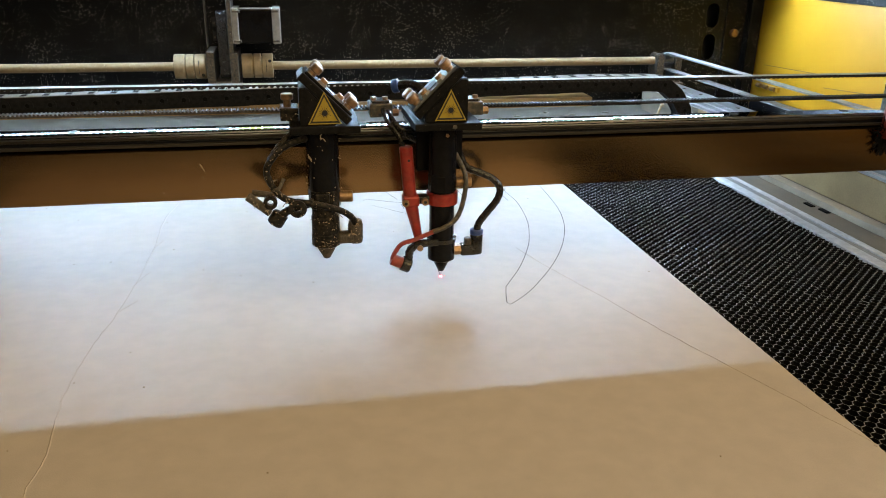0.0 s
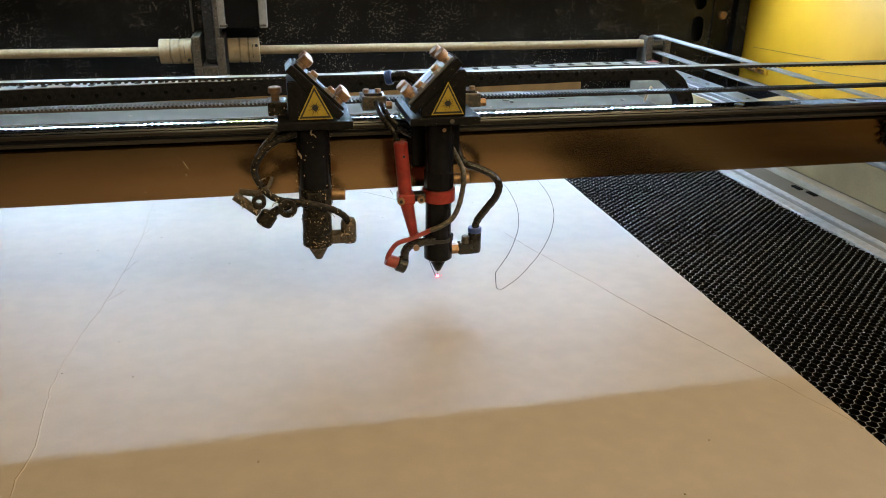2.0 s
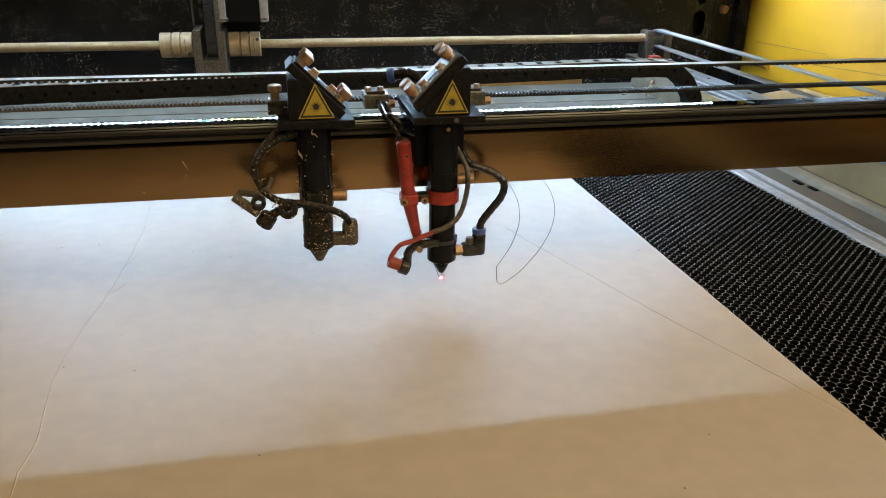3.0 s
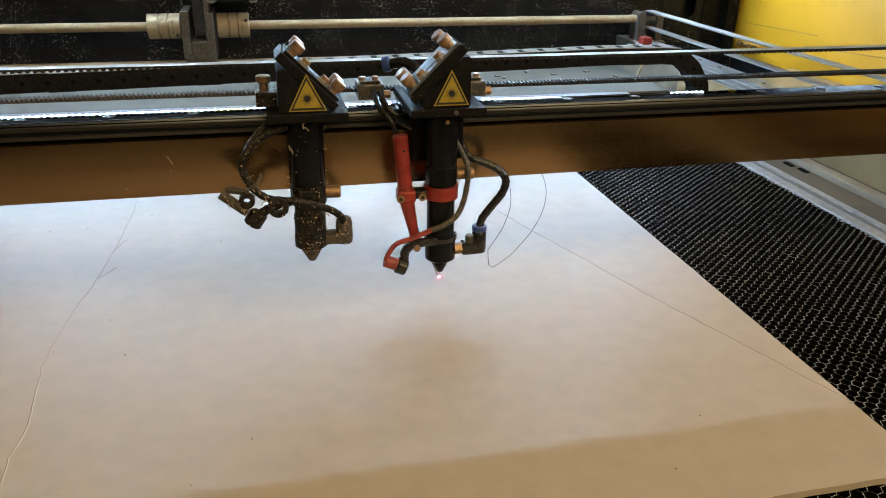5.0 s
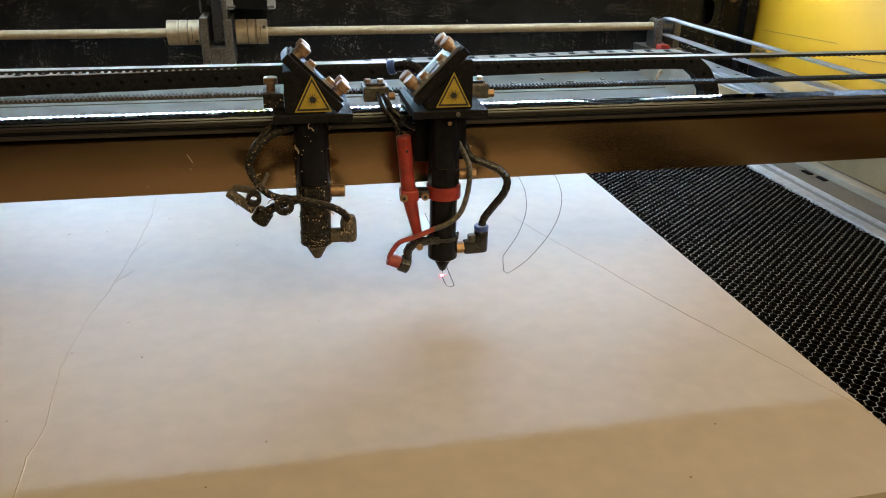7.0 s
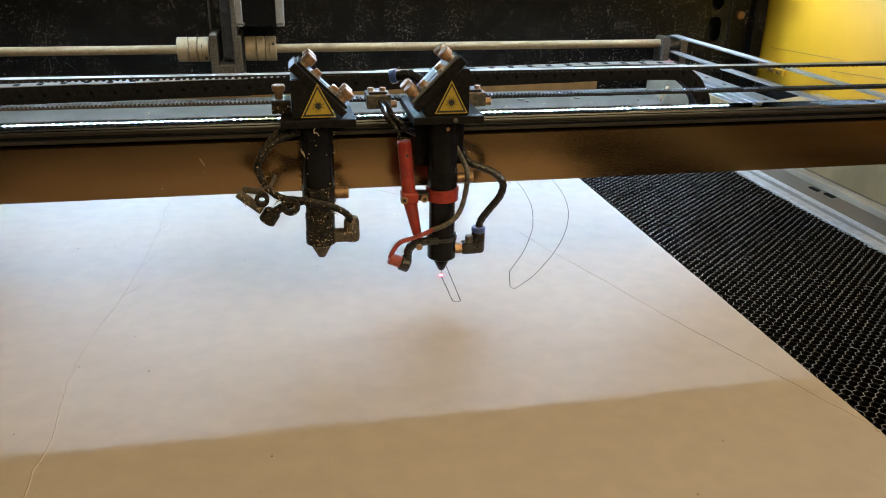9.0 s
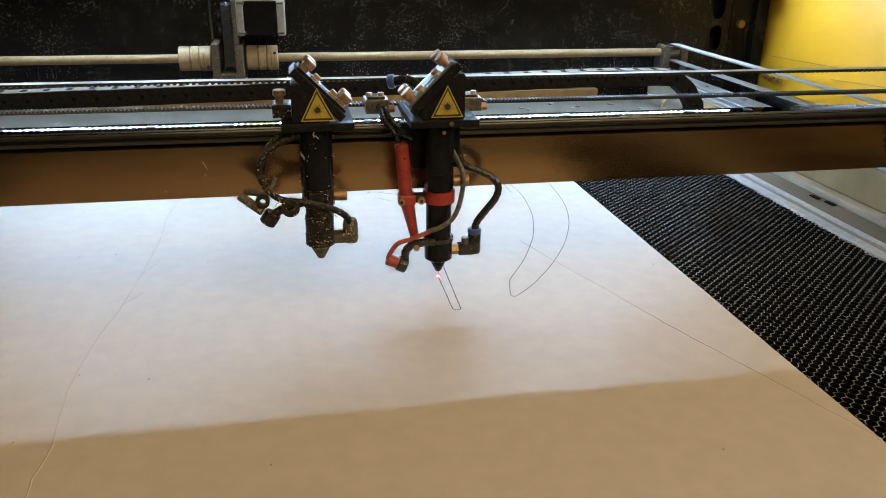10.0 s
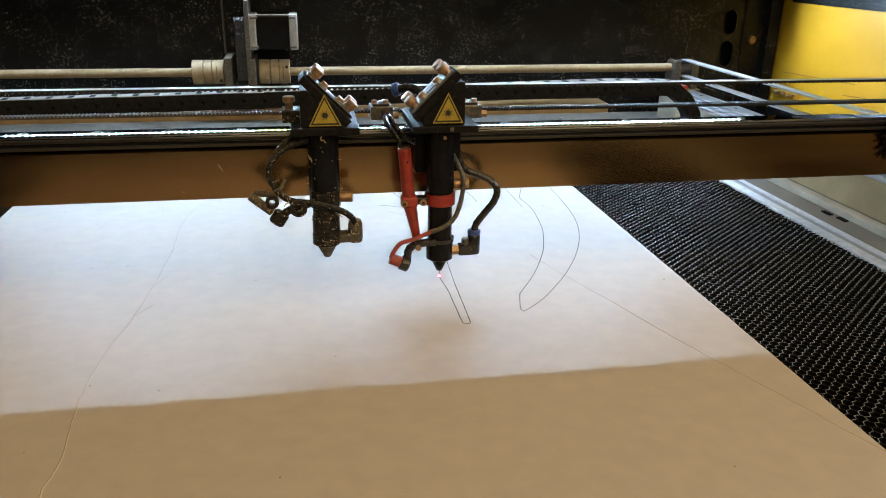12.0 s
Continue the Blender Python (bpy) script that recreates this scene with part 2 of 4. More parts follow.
def rod(a, b, r, seg=20, bm=None, bevel=0.0, r2=None):
    a, b = Vector(a), Vector(b)
    n = (b - a).length
    r2 = r if r2 is None else r2
    prof = [(r - bevel, 0), (r, bevel), (r2, n - bevel), (r2 - bevel, n)] if bevel else [(r, 0), (r2, n)]
    return lathe(prof, seg, bm, Matrix.Translation(a) @ (b - a).to_track_quat("Z", "Y").to_matrix().to_4x4())


def spline(points, steps=8):
    pts = [Vector(p) for p in points]
    out = []
    for i in range(len(pts) - 1):
        p0, p1, p2, p3 = pts[max(i - 1, 0)], pts[i], pts[i + 1], pts[min(i + 2, len(pts) - 1)]
        for s in range(steps):
            t = s / steps
            out.append(0.5 * ((2 * p1) + (p2 - p0) * t + (2 * p0 - 5 * p1 + 4 * p2 - p3) * t * t + (3 * p1 - p0 - 3 * p2 + p3) * t ** 3))
    return out + [pts[-1]]


def tube(points, r, seg=10, steps=8, bm=None, flat=1.0):
    """A hose or wire through the points."""
    path = spline(points, steps)
    own = bmesh.new()
    side = Vector((0.3, 1, 0.2)).normalized()
    rings = []
    for i, p in enumerate(path):
        d = (path[min(i + 1, len(path) - 1)] - path[max(i - 1, 0)]).normalized()
        side = (side - d * side.dot(d)).normalized()
        up = d.cross(side)
        rr = r * (1 + 0.05 * math.sin(i * 1.7))
        rings.append([own.verts.new(p + side * (rr * math.cos(2 * math.pi * j / seg)) + up * (rr * flat * math.sin(2 * math.pi * j / seg))) for j in range(seg)])
    for a, b in zip(rings, rings[1:]):
        for j in range(seg):
            own.faces.new((a[j], a[(j + 1) % seg], b[(j + 1) % seg], b[j]))
    own.faces.new(rings[0][::-1])
    own.faces.new(rings[-1])
    return join(bm, own)


def prism(outline, y0, y1, bevel=0.0, bm=None, m=None):
    """An outline in x and z pushed from y0 to y1."""
    own = bmesh.new()
    front = [own.verts.new((x, y0, z)) for x, z in outline]
    back = [own.verts.new((x, y1, z)) for x, z in outline]
    own.faces.new(front)
    own.faces.new(back[::-1])
    for i in range(len(outline)):
        j = (i + 1) % len(outline)
        own.faces.new((front[j], front[i], back[i], back[j]))
    bmesh.ops.recalc_face_normals(own, faces=own.faces)
    if bevel:
        bmesh.ops.bevel(own, geom=own.edges[:], offset=bevel, segments=2, affect="EDGES")
    if m is not None:
        bmesh.ops.transform(own, matrix=m, verts=own.verts)
    return join(bm, own)


def ring(r_in, r_out, h, seg=28, bm=None, m=None):
    own = bmesh.new()
    rows = []
    for r, z in ((r_in, 0), (r_out, 0), (r_out, h), (r_in, h)):
        rows.append([own.verts.new((r * math.cos(2 * math.pi * i / seg), r * math.sin(2 * math.pi * i / seg), z)) for i in range(seg)])
    for k in range(4):
        a, b = rows[k], rows[(k + 1) % 4]
        for i in range(seg):
            own.faces.new((a[i], a[(i + 1) % seg], b[(i + 1) % seg], b[i]))
    bmesh.ops.recalc_face_normals(own, faces=own.faces)
    if m is not None:
        bmesh.ops.transform(own, matrix=m, verts=own.verts)
    return join(bm, own)


def ribbon(points, width, z, height=0.0004, bm=None):
    """A narrow low ridge or line along points of (x, y)."""
    own = bmesh.new()
    path = [Vector((x, y, 0)) for x, y in points]
    rows = []
    for i, p in enumerate(path):
        d = (path[min(i + 1, len(path) - 1)] - path[max(i - 1, 0)]).normalized()
        s = Vector((-d.y, d.x, 0)) * width / 2
        rows.append([own.verts.new(q) for q in (p - s + Vector((0, 0, z)), p + Vector((0, 0, z + height)), p + s + Vector((0, 0, z)))])
    for a, b in zip(rows, rows[1:]):
        for j in range(2):
            own.faces.new((a[j], b[j], b[j + 1], a[j + 1]))
    bmesh.ops.recalc_face_normals(own, faces=own.faces)
    return join(bm, own)


# ---------- workshop and cabinet ----------
FLOOR_Z = -0.85
part("floor", box(-3.1, 3.1, -3.1, 3.1, FLOOR_Z - 0.1, FLOOR_Z), CONCRETE)
tagged(bpy.data.objects["floor"], "grey concrete workshop floor", "floor", kind="structure")
tagged(part("ceiling", box(-3.1, 3.1, -3.1, 3.1, 2.3, 2.4), WALL), "pale plaster workshop ceiling", "ceiling", kind="structure")


# unseen room walls; the openings are added beside the fill lamps
def room_wall(name, m, has_opening):
    bm = bmesh.new()
    if has_opening:
        box(-3.1, -1.25, 0, 0.1, FLOOR_Z, 2.3, bm=bm)
        box(1.25, 3.1, 0, 0.1, FLOOR_Z, 2.3, bm=bm)
        box(-1.25, 1.25, 0, 0.1, FLOOR_Z, 1.15, bm=bm)
    else:
        box(-3.1, 3.1, 0, 0.1, FLOOR_Z, 2.3, bm=bm)
    ob = part(name, bm, WALL, m=m)
    tagged(ob, "pale plaster workshop wall", "wall", kind="structure")


room_wall("wall_north", pose(0, 3.0, 0), False)
room_wall("wall_east", pose(3.1, -0.3, 0, 0, 0, 90), True)
room_wall("wall_south", pose(0.6, -3.1, 0), True)
room_wall("wall_west", pose(-3.0, 0, 0, 0, 0, 90), False)

PANEL_Y = 0.838
# housing added over the overhead fill lamp, never in view
lamp = part("ceiling_lamp", box(-1.05, 1.05, -0.65, 0.65, 2.215, 2.298, 0.01, None, pose(0.6, -0.6, 0.0)), PALE)
tagged(lamp, "added pale grey housing above the overhead fill light, out of view", "lamp")


def rear_panel():
    bm = bmesh.new()
    # sheet with two long slots near its end
    xs, slots = 0.680, ((0.0720, 0.1215), (0.1330, 0.1800))
    box(-0.95, xs, PANEL_Y, PANEL_Y + 0.002, -0.14, 0.30, bm=bm)
    own = bmesh.new()
    x0, x1, z0, z1 = xs, 0.735, -0.14, 0.30
    loops = []
    for a, b in slots:
        r, cx = 0.0140, 0.706
        loop = [(cx + r * math.cos(t), b - r + r * math.sin(t)) for t in np.linspace(0, math.pi, 9)]
        loop += [(cx + r * math.cos(t), a + r + r * math.sin(t)) for t in np.linspace(math.pi, 2 * math.pi, 9)]
        loops.append(loop)
    edges = []
    for loop in [[(x0, z0), (x1, z0), (x1, z1), (x0, z1)]] + loops:
        vs = [own.verts.new((x, PANEL_Y, z)) for x, z in loop]
        edges += [own.edges.new((vs[i], vs[(i + 1) % len(vs)])) for i in range(len(vs))]
    bmesh.ops.triangle_fill(own, edges=edges, use_beauty=True)
    got = bmesh.ops.extrude_face_region(own, geom=own.faces[:])
    bmesh.ops.translate(own, verts=[v for v in got["geom"] if isinstance(v, bmesh.types.BMVert)], vec=(0, 0.002, 0))
    bmesh.ops.recalc_face_normals(own, faces=own.faces)
    join(bm, own)
    root = part("rear_panel", bm, BLACK_PANEL)
    tagged(root, "black enamelled rear panel of the machine, speckled with dust", "panel", kind="structure")
    part("channel", box(0.735, 0.7375, PANEL_Y - 0.005, PANEL_Y + 0.012, -0.14, 0.30, 0.0006), BLACK_PANEL, root)
    part("channel", box(0.7375, 0.783, PANEL_Y + 0.008, PANEL_Y + 0.010, -0.14, 0.30), BLACK_PANEL, root)
    part("corner_post", box(0.783, 0.808, PANEL_Y - 0.012, PANEL_Y + 0.05, -0.14, 0.30, 0.002), BLACK_PANEL, root)
    # black sheet added behind the slots to paint their dark depth
    part("slot_shade_sheet", box(0.66, 0.775, PANEL_Y + 0.05, PANEL_Y + 0.06, 0.02, 0.24), INK_SHADE, root)
    b = lathe([(0.0085, 0), (0.0085, 0.006), (0.007, 0.008)], 20)
    ring(0.0035, 0.006, 0.009, 12, b)
    part("bolt", b, BRASS, root, "brass-coloured bolt head", True, pose(0.7605, PANEL_Y + 0.008, 0.1222, 90))


rear_panel()
hood = part("hood", box(-0.95, 0.86, 0.55, 0.90, 0.31, 0.33, 0.003), BLACK_PANEL)
tagged(hood, "black sheet metal hood over the rear of the bed", "hood", kind="structure")
part("lip", box(-0.95, 0.86, 0.55, 0.56, 0.285, 0.31), BLACK_PANEL, hood)
wall = part("side_wall_yellow", prism([(0.0, 0.012), (0.022, -0.14), (0.03, -0.14), (0.03, 0.30), (0.0, 0.30)], -0.75, PANEL_Y + 0.03, 0, None, pose(0.8115, 0, 0)), YELLOW)
tagged(wall, "bright yellow painted side wall inside the machine", "wall", kind="structure")
part("top_trim", box(0.808, 0.8113, -0.75, 0.80, 0.197, 0.30, 0.0005), BLACK_PANEL, wall, "black top trim")
latch = part("latch_plate", box(0.806, 0.8112, 0.735, 0.80, 0.020, 0.030, 0.001), YELLOW, wall, "small yellow hinge plate")
for y in (0.742, 0.766, 0.788):
    part("hinge_knuckle", rod((0.804, y, 0.026), (0.804, y + 0.014, 0.026), 0.0042, 12, None, 0.0006), BRASS, latch, "brass hinge knuckle", True)
# two thin brown rods draw faint dark lines along the wall
for y0, z0, y1, z1 in ((0.7975, 0.0655, 0.5806, 0.0743), (0.6102, 0.0517, 0.40, 0.0670)):
    part("crease", rod((0.8112, y0, z0), (0.8112, y1, z1), 0.0007, 6), BROWN, wall, "faint dark line along the sheet")
part("lower_rail", box(0.79, 0.8112, -0.75, 0.80, -0.14, 0.004, 0.003), BLACK_PANEL, wall)
left = part("side_wall_black", box(-0.97, -0.95, -0.75, 0.87, -0.3, 0.30), BLACK_PANEL)
tagged(left, "black side wall of the machine", "wall", kind="structure")
front = part("front_wall", box(-0.97, 0.86, -0.80, -0.75, -0.3, 0.02), BLACK_PANEL)
tagged(front, "black front wall of the machine", "wall", kind="structure")
base = part("bed_base", box(-0.97, 0.86, -0.80, 0.87, FLOOR_Z, -0.14), BLACK_PANEL)
tagged(base, "black steel base cabinet of the machine", "cabinet", kind="structure")


def strip():
    root = part("led_strip", box(-0.65, 0.705, STRIP_Y + 0.002, STRIP_Y + 0.010, STRIP_Z - 0.006, STRIP_Z + 0.006, 0.001), ALU)
    tagged(root, "white LED strip light along the rear hood", "light", kind="")
    bm, faded = bmesh.new(), bmesh.new()
    for i in range(126):
        x = -0.645 + i * 0.01075
        chip = faded if -0.215 < x < -0.155 else bm
        box(x - 0.0013, x + 0.0013, STRIP_Y, STRIP_Y + 0.002, STRIP_Z - 0.003, STRIP_Z + 0.003, bm=chip)
    part("faded_chips", faded, LED_DIM, root, "faded yellowish LED chips")["kind"] = "stuff"
    part("led_chips", bm, LED, root, "row of white LED chips")["kind"] = "stuff"
    for x in (-0.5, 0.5):
        part("bracket", box(x - 0.01, x + 0.01, STRIP_Y + 0.010, PANEL_Y - 0.0005, STRIP_Z - 0.004, STRIP_Z + 0.004), GREYMETAL, root)


strip()

# ---------- bed ----------
COMB_TOP = -0.0045


def honeycomb():
    root = thing("honeycomb_bed", "aluminium honeycomb cutting bed, its cell depths painted dark", "bed", (0, 0, COMB_TOP), kind="structure")
    # hexagons of 4.1 mm walls whose zigzag rows lie askew to the machine
    side, thick, deep, askew = 0.0041, 0.00015, 0.014, radians(39)
    step, row = side * math.sqrt(3) / 2, side * 1.5
    cs, sn = math.cos(askew), math.sin(askew)

    def covered(x, y):
        """The bed that the board leaves free, and a margin under its edges."""
        if not (-0.50 < x < 0.4300 and -0.62 < y < 0.530):
            return False
        return x > 0.17 or y > 0.44 or y < -0.325

    def comb_row(k):
        """One zigzag ribbon with the straight walls that join it to the next row; zigzag tops coloured as lit, the
        joining walls as unlit.
        """
        verts, faces, kinds = [], [], []
        rnd = random.Random(k)

        def wall(a, b, top):
            if not (covered(*a) and covered(*b)):
                return
            d = Vector((b[0] - a[0], b[1] - a[1])).normalized()
            nx, ny = -d.y * thick, d.x * thick
            o = len(verts)
            for z in (0.0, -deep):
                for (x, y), f in ((a, 1), (b, 1), (b, -1), (a, -1)):
                    verts.append((x + nx * f, y + ny * f, z))
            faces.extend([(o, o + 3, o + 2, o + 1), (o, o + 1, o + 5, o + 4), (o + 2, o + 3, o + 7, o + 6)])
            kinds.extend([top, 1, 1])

        def turned(u, v, wobble=0.00035):
            u, v = u + rnd.uniform(-wobble, wobble), v + rnd.uniform(-wobble, wobble)
            return (u * cs - v * sn, u * sn + v * cs)

        shift = step if k % 2 else 0.0
        pts = [turned(shift + i * step, k * row + (side / 2 if i % 2 else 0.0)) for i in range(-240, 170)]
        for j in range(len(pts) - 1):
            # tone of the top: 0 as if lit, 2 as if unlit
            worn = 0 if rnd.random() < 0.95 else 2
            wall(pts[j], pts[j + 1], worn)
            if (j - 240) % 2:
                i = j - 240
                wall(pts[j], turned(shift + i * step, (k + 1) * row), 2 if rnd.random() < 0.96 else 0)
        if not faces:
            return
        me = bpy.data.meshes.new("comb_row")
        me.from_pydata(verts, [], faces)
        for m in (COMB, SHADE_BLACK, UNLIT_TOP):
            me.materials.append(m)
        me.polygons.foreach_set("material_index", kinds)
        ob = new("comb_row", me)
        ob.parent = root
        ob.location = (0, 0, rnd.uniform(-0.0006, 0))

    for k in range(-132, 116):
        comb_row(k)
    # black sheet added below; its colour stands for the shade under the cells
    part("tray", box(-0.52, 0.43, -0.64, 0.56, -0.10, -0.095), INK_SHADE, root, "black sheet under the honeycomb, for the dark of its cells")


honeycomb()


def bed_frame():
    root = part("bed_frame", box(0.4240, 0.4375, -0.75, 0.529, -0.035, -0.0032, 0.0010), GLARE_ALU)
    tagged(root, "aluminium edge frame of the cutting bed, painted bright as under glare", "frame", kind="structure")
    # near-black grooves paint the shade between the ribs
    for name, x0, x1, top, mat in (("frame_step", 0.4375, 0.4460, -0.0046, ALU), ("frame_groove", 0.4460, 0.4495, -0.0200, SHADE_BLACK), ("outer_rib", 0.4495, 0.4585, -0.0052, GLARE_ALU),
                                   ("frame_groove", 0.4585, 0.4625, -0.0200, SHADE_BLACK), ("outer_rib", 0.4625, 0.4730, -0.0110, GREYMETAL)):
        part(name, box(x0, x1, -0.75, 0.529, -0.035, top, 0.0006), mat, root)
    g = part("side_tray", box(0.4732, 0.789, -0.75, 0.529, -0.05, -0.016), GREYMETAL)
    tagged(g, "grey sheet metal side tray beside the bed", "tray", kind="structure")
    part("ledge", box(0.5125, 0.529, -0.75, 0.529, -0.016, -0.008, 0.001), PALE, g, "raised pale ledge")
    part("sloped_sheet", prism([(0.5525, -0.0155), (0.788, -0.0155), (0.788, 0.015)], -0.75, 0.60), DRAB, g, "drab sloped side sheet")
    for x, y in ((0.503, 0.19), (0.506, 0.165)):
        part("scrap", box(x - 0.003, x + 0.003, y - 0.008, y + 0.008, -0.0158, -0.0142, 0.0004), SHADE_BLACK, g, "dark offcut")
    r = part("rear_ledge", box(-0.95, 0.60, 0.632, 0.777, -0.14, -0.004, 0.001), LEDGE)
    tagged(r, "grey metal ledge behind the bed with cutting crumbs", "ledge", kind="structure")
    part("kraft_edge", box(-0.95, 0.445, 0.7775, 0.836, -0.14, 0.0125, 0.001), BROWN, r, "brown rear edge strip")
    f = part("rear_frame", box(-0.95, 0.528, 0.5525, 0.6285, -0.14, -0.0045, 0.001), LEDGE)
    tagged(f, "grey rear frame of the cutting bed", "frame", kind="structure")
    part("frame_lip", box(-0.50, 0.449, 0.531, 0.549, -0.035, -0.0030, 0.001), ALU, f, "bright aluminium rear lip")
    part("frame_slot", box(-0.50, 0.449, 0.549, 0.5525, -0.035, -0.0075), ANOD, f)
    part("step", box(-0.95, 0.60, 0.6285, 0.632, -0.14, -0.010), ANOD, r)
    part("cable", tube([(0.515, 0.650, -0.003), (0.518, 0.645, 0.012), (0.524, 0.648, 0.022), (0.532, 0.652, 0.012), (0.536, 0.652, -0.003)], 0.0022, 8), CRUMB, r, "dusty loop of cable", True)
    bm = bmesh.new()
    rnd = random.Random(5)
    for i in range(70):
        x, y, s = rnd.uniform(-0.6, 0.58), rnd.uniform(0.64, 0.77), rnd.uniform(0.0006, 0.002)
        box(-s, s, -s * 0.6, s * 0.6, 0, s * 0.5, 0, bm, pose(x, y, -0.0042, 0, 0, rnd.uniform(0, 180)))
    for x, y, a in ((0.272, 0.696, 10), (0.2795, 0.681, 70), (0.3765, 0.697, 5), (0.444, 0.710, 20), (0.483, 0.667, 35), (0.335, 0.725, 50)):
        chip = part("offcut", box(-0.0055, 0.0055, -0.003, 0.003, 0, 0.0022, 0.0004), GUN, None, "", False, pose(x, y, -0.0039, 2, 3, a))
        tagged(chip, "small dark offcut lying on the grey ledge", "offcut", "offcuts on the ledge")
    tagged(part("cutting_crumbs", bm, CRUMB), "brown cutting crumbs on the grey ledge", "crumbs", kind="stuff")


bed_frame()


# ---------- board ----------
BX0, BX1, BY0, BY1 = -0.458, 0.212, -0.348, 0.47


def board():
    edge = random.Random(21)
    steps = np.linspace(BY0, BY1, 60)
    outline = [(BX1 - 0.0095 * y + edge.uniform(-0.00025, 0.00025), y) for y in steps] + [(BX0, BY1)] + [(BX0, BY0 - 0.004)]
    outline += [(x, BY0 + 0.0095 * (x - 0.15) + edge.uniform(-0.0004, 0.0004)) for x in np.linspace(BX0 + 0.01, BX1 - 0.005, 70)]
    bm = bmesh.new()
    top = bm.faces.new([bm.verts.new((x, y, 0)) for x, y in outline])
    got = bmesh.ops.extrude_face_region(bm, geom=[top])
    bmesh.ops.translate(bm, verts=[v for v in got["geom"] if isinstance(v, bmesh.types.BMVert)], vec=(0, 0, COMB_TOP + 0.0002))
    bmesh.ops.recalc_face_normals(bm, faces=bm.faces)
    root = part("board", bm, KRAFT)
    tagged(root, "board masked in brown kraft paper, partly cut, on the honeycomb bed", "board")
    # long crease with side branches
    rnd = random.Random(3)

    def crease(points, width, h):
        path = [(p.x + rnd.uniform(-0.0006, 0.0006), p.y) for p in spline([(x, y, 0) for x, y in points], 7)]
        part("crease", ribbon(path, width, 0.0001, h), CREASE, root)

    crease([(-0.251, 0.275), (-0.261, 0.20), (-0.260, 0.105), (-0.268, -0.021), (-0.276, -0.077), (-0.279, -0.1325), (-0.277, -0.167), (-0.273, -0.209), (-0.275, -0.244), (-0.27, -0.30)], 0.0013, 0.0003)
    crease([(-0.2603, 0.105), (-0.2585, 0.125), (-0.254, 0.14)], 0.0009, 0.00028)
    crease([(-0.265, 0.03), (-0.258, 0.052), (-0.254, 0.06)], 0.0009, 0.00028)
    crease([(-0.268, -0.021), (-0.262, -0.011), (-0.2558, 0.0)], 0.0009, 0.00028)
    crease([(-0.30, -0.235), (-0.292, -0.255), (-0.285, -0.285), (-0.28, -0.31)], 0.0022, 0.0003)
    crease([(-0.292, -0.252), (-0.284, -0.262), (-0.279, -0.29)], 0.0016, 0.00025)
    crease([(0.0890, 0.0687), (0.1055, 0.014), (0.1310, -0.057), (0.1500, -0.114), (0.1635, -0.150), (0.1920, -0.222), (0.2146, -0.283)], 0.0010, 0.00022)
    nick = lathe([(0.0018, 0), (0.0015, 0.0006), (0.0006, 0.0009)], 7)
    part("frayed_edge", nick, CREASE, root, "", False, pose(0.2140, -0.284, -0.0004))

    def cut(points, steps=7, w=0.0006):
        path = [(p.x, p.y) for p in spline([(x, y, 0) for x, y in points], steps)]
        part("cut_line", ribbon(path, w, 0.00015, 0.0001), CHAR, root, "thin dark burnt cut line")

    cut([(0.0541, -0.0219), (0.0789, 0.0195), (0.099, 0.062), (0.1095, 0.09), (0.122, 0.135), (0.1285, 0.178), (0.131, 0.215), (0.1283, 0.2487), (0.131, 0.262), (0.139, 0.2857), (0.146, 0.30)])
    cut([(0.0541, -0.0219), (0.050, -0.037), (0.0464, -0.052)])
    cut([(0.0464, -0.052), (0.0478, -0.0552), (0.0505, -0.0555), (0.0704, -0.0361), (0.088, -0.0135), (0.1073, 0.0141), (0.131, 0.055), (0.1513, 0.1009), (0.164, 0.142), (0.1716, 0.1822), (0.176, 0.235), (0.1776, 0.2833), (0.178, 0.31)])
    cut([(0.0016, 0.0092), (0.0028, 0.035), (0.0040, 0.062), (0.0045, 0.09)])
    cut([(-0.0458, 0.2417), (-0.036, 0.2425), (-0.018, 0.233), (-0.0022, 0.2267)], 7, 0.0008)
    cut([(-0.0363, 0.2202), (-0.018, 0.203), (-0.0008, 0.1837)], 7, 0.0004)
    cut([(-0.024, 0.300), (-0.0159, 0.2709), (-0.0058, 0.2395)])
    cut([(-0.0036, 0.2212), (-0.0029, 0.2039)])
    cut([(0.066, 0.300), (0.071, 0.2699), (0.0732, 0.2425)])
    cut([(0.1205, 0.300), (0.1211, 0.2432), (0.1219, 0.2169)])
    specks = bmesh.new()
    for i in range(60):
        x, y, s = rnd.uniform(BX0, BX1), rnd.uniform(BY0, BY1), rnd.uniform(0.0002, 0.0006)
        box(x - s, x + s, y - s, y + s, 0.0001, 0.0004, 0, specks)
    part("specks", specks, CRUMB, root)["kind"] = "stuff"
    return root


BOARD = board()


# ---------- rear drive ----------
SY, SZ = 0.777, 0.0795


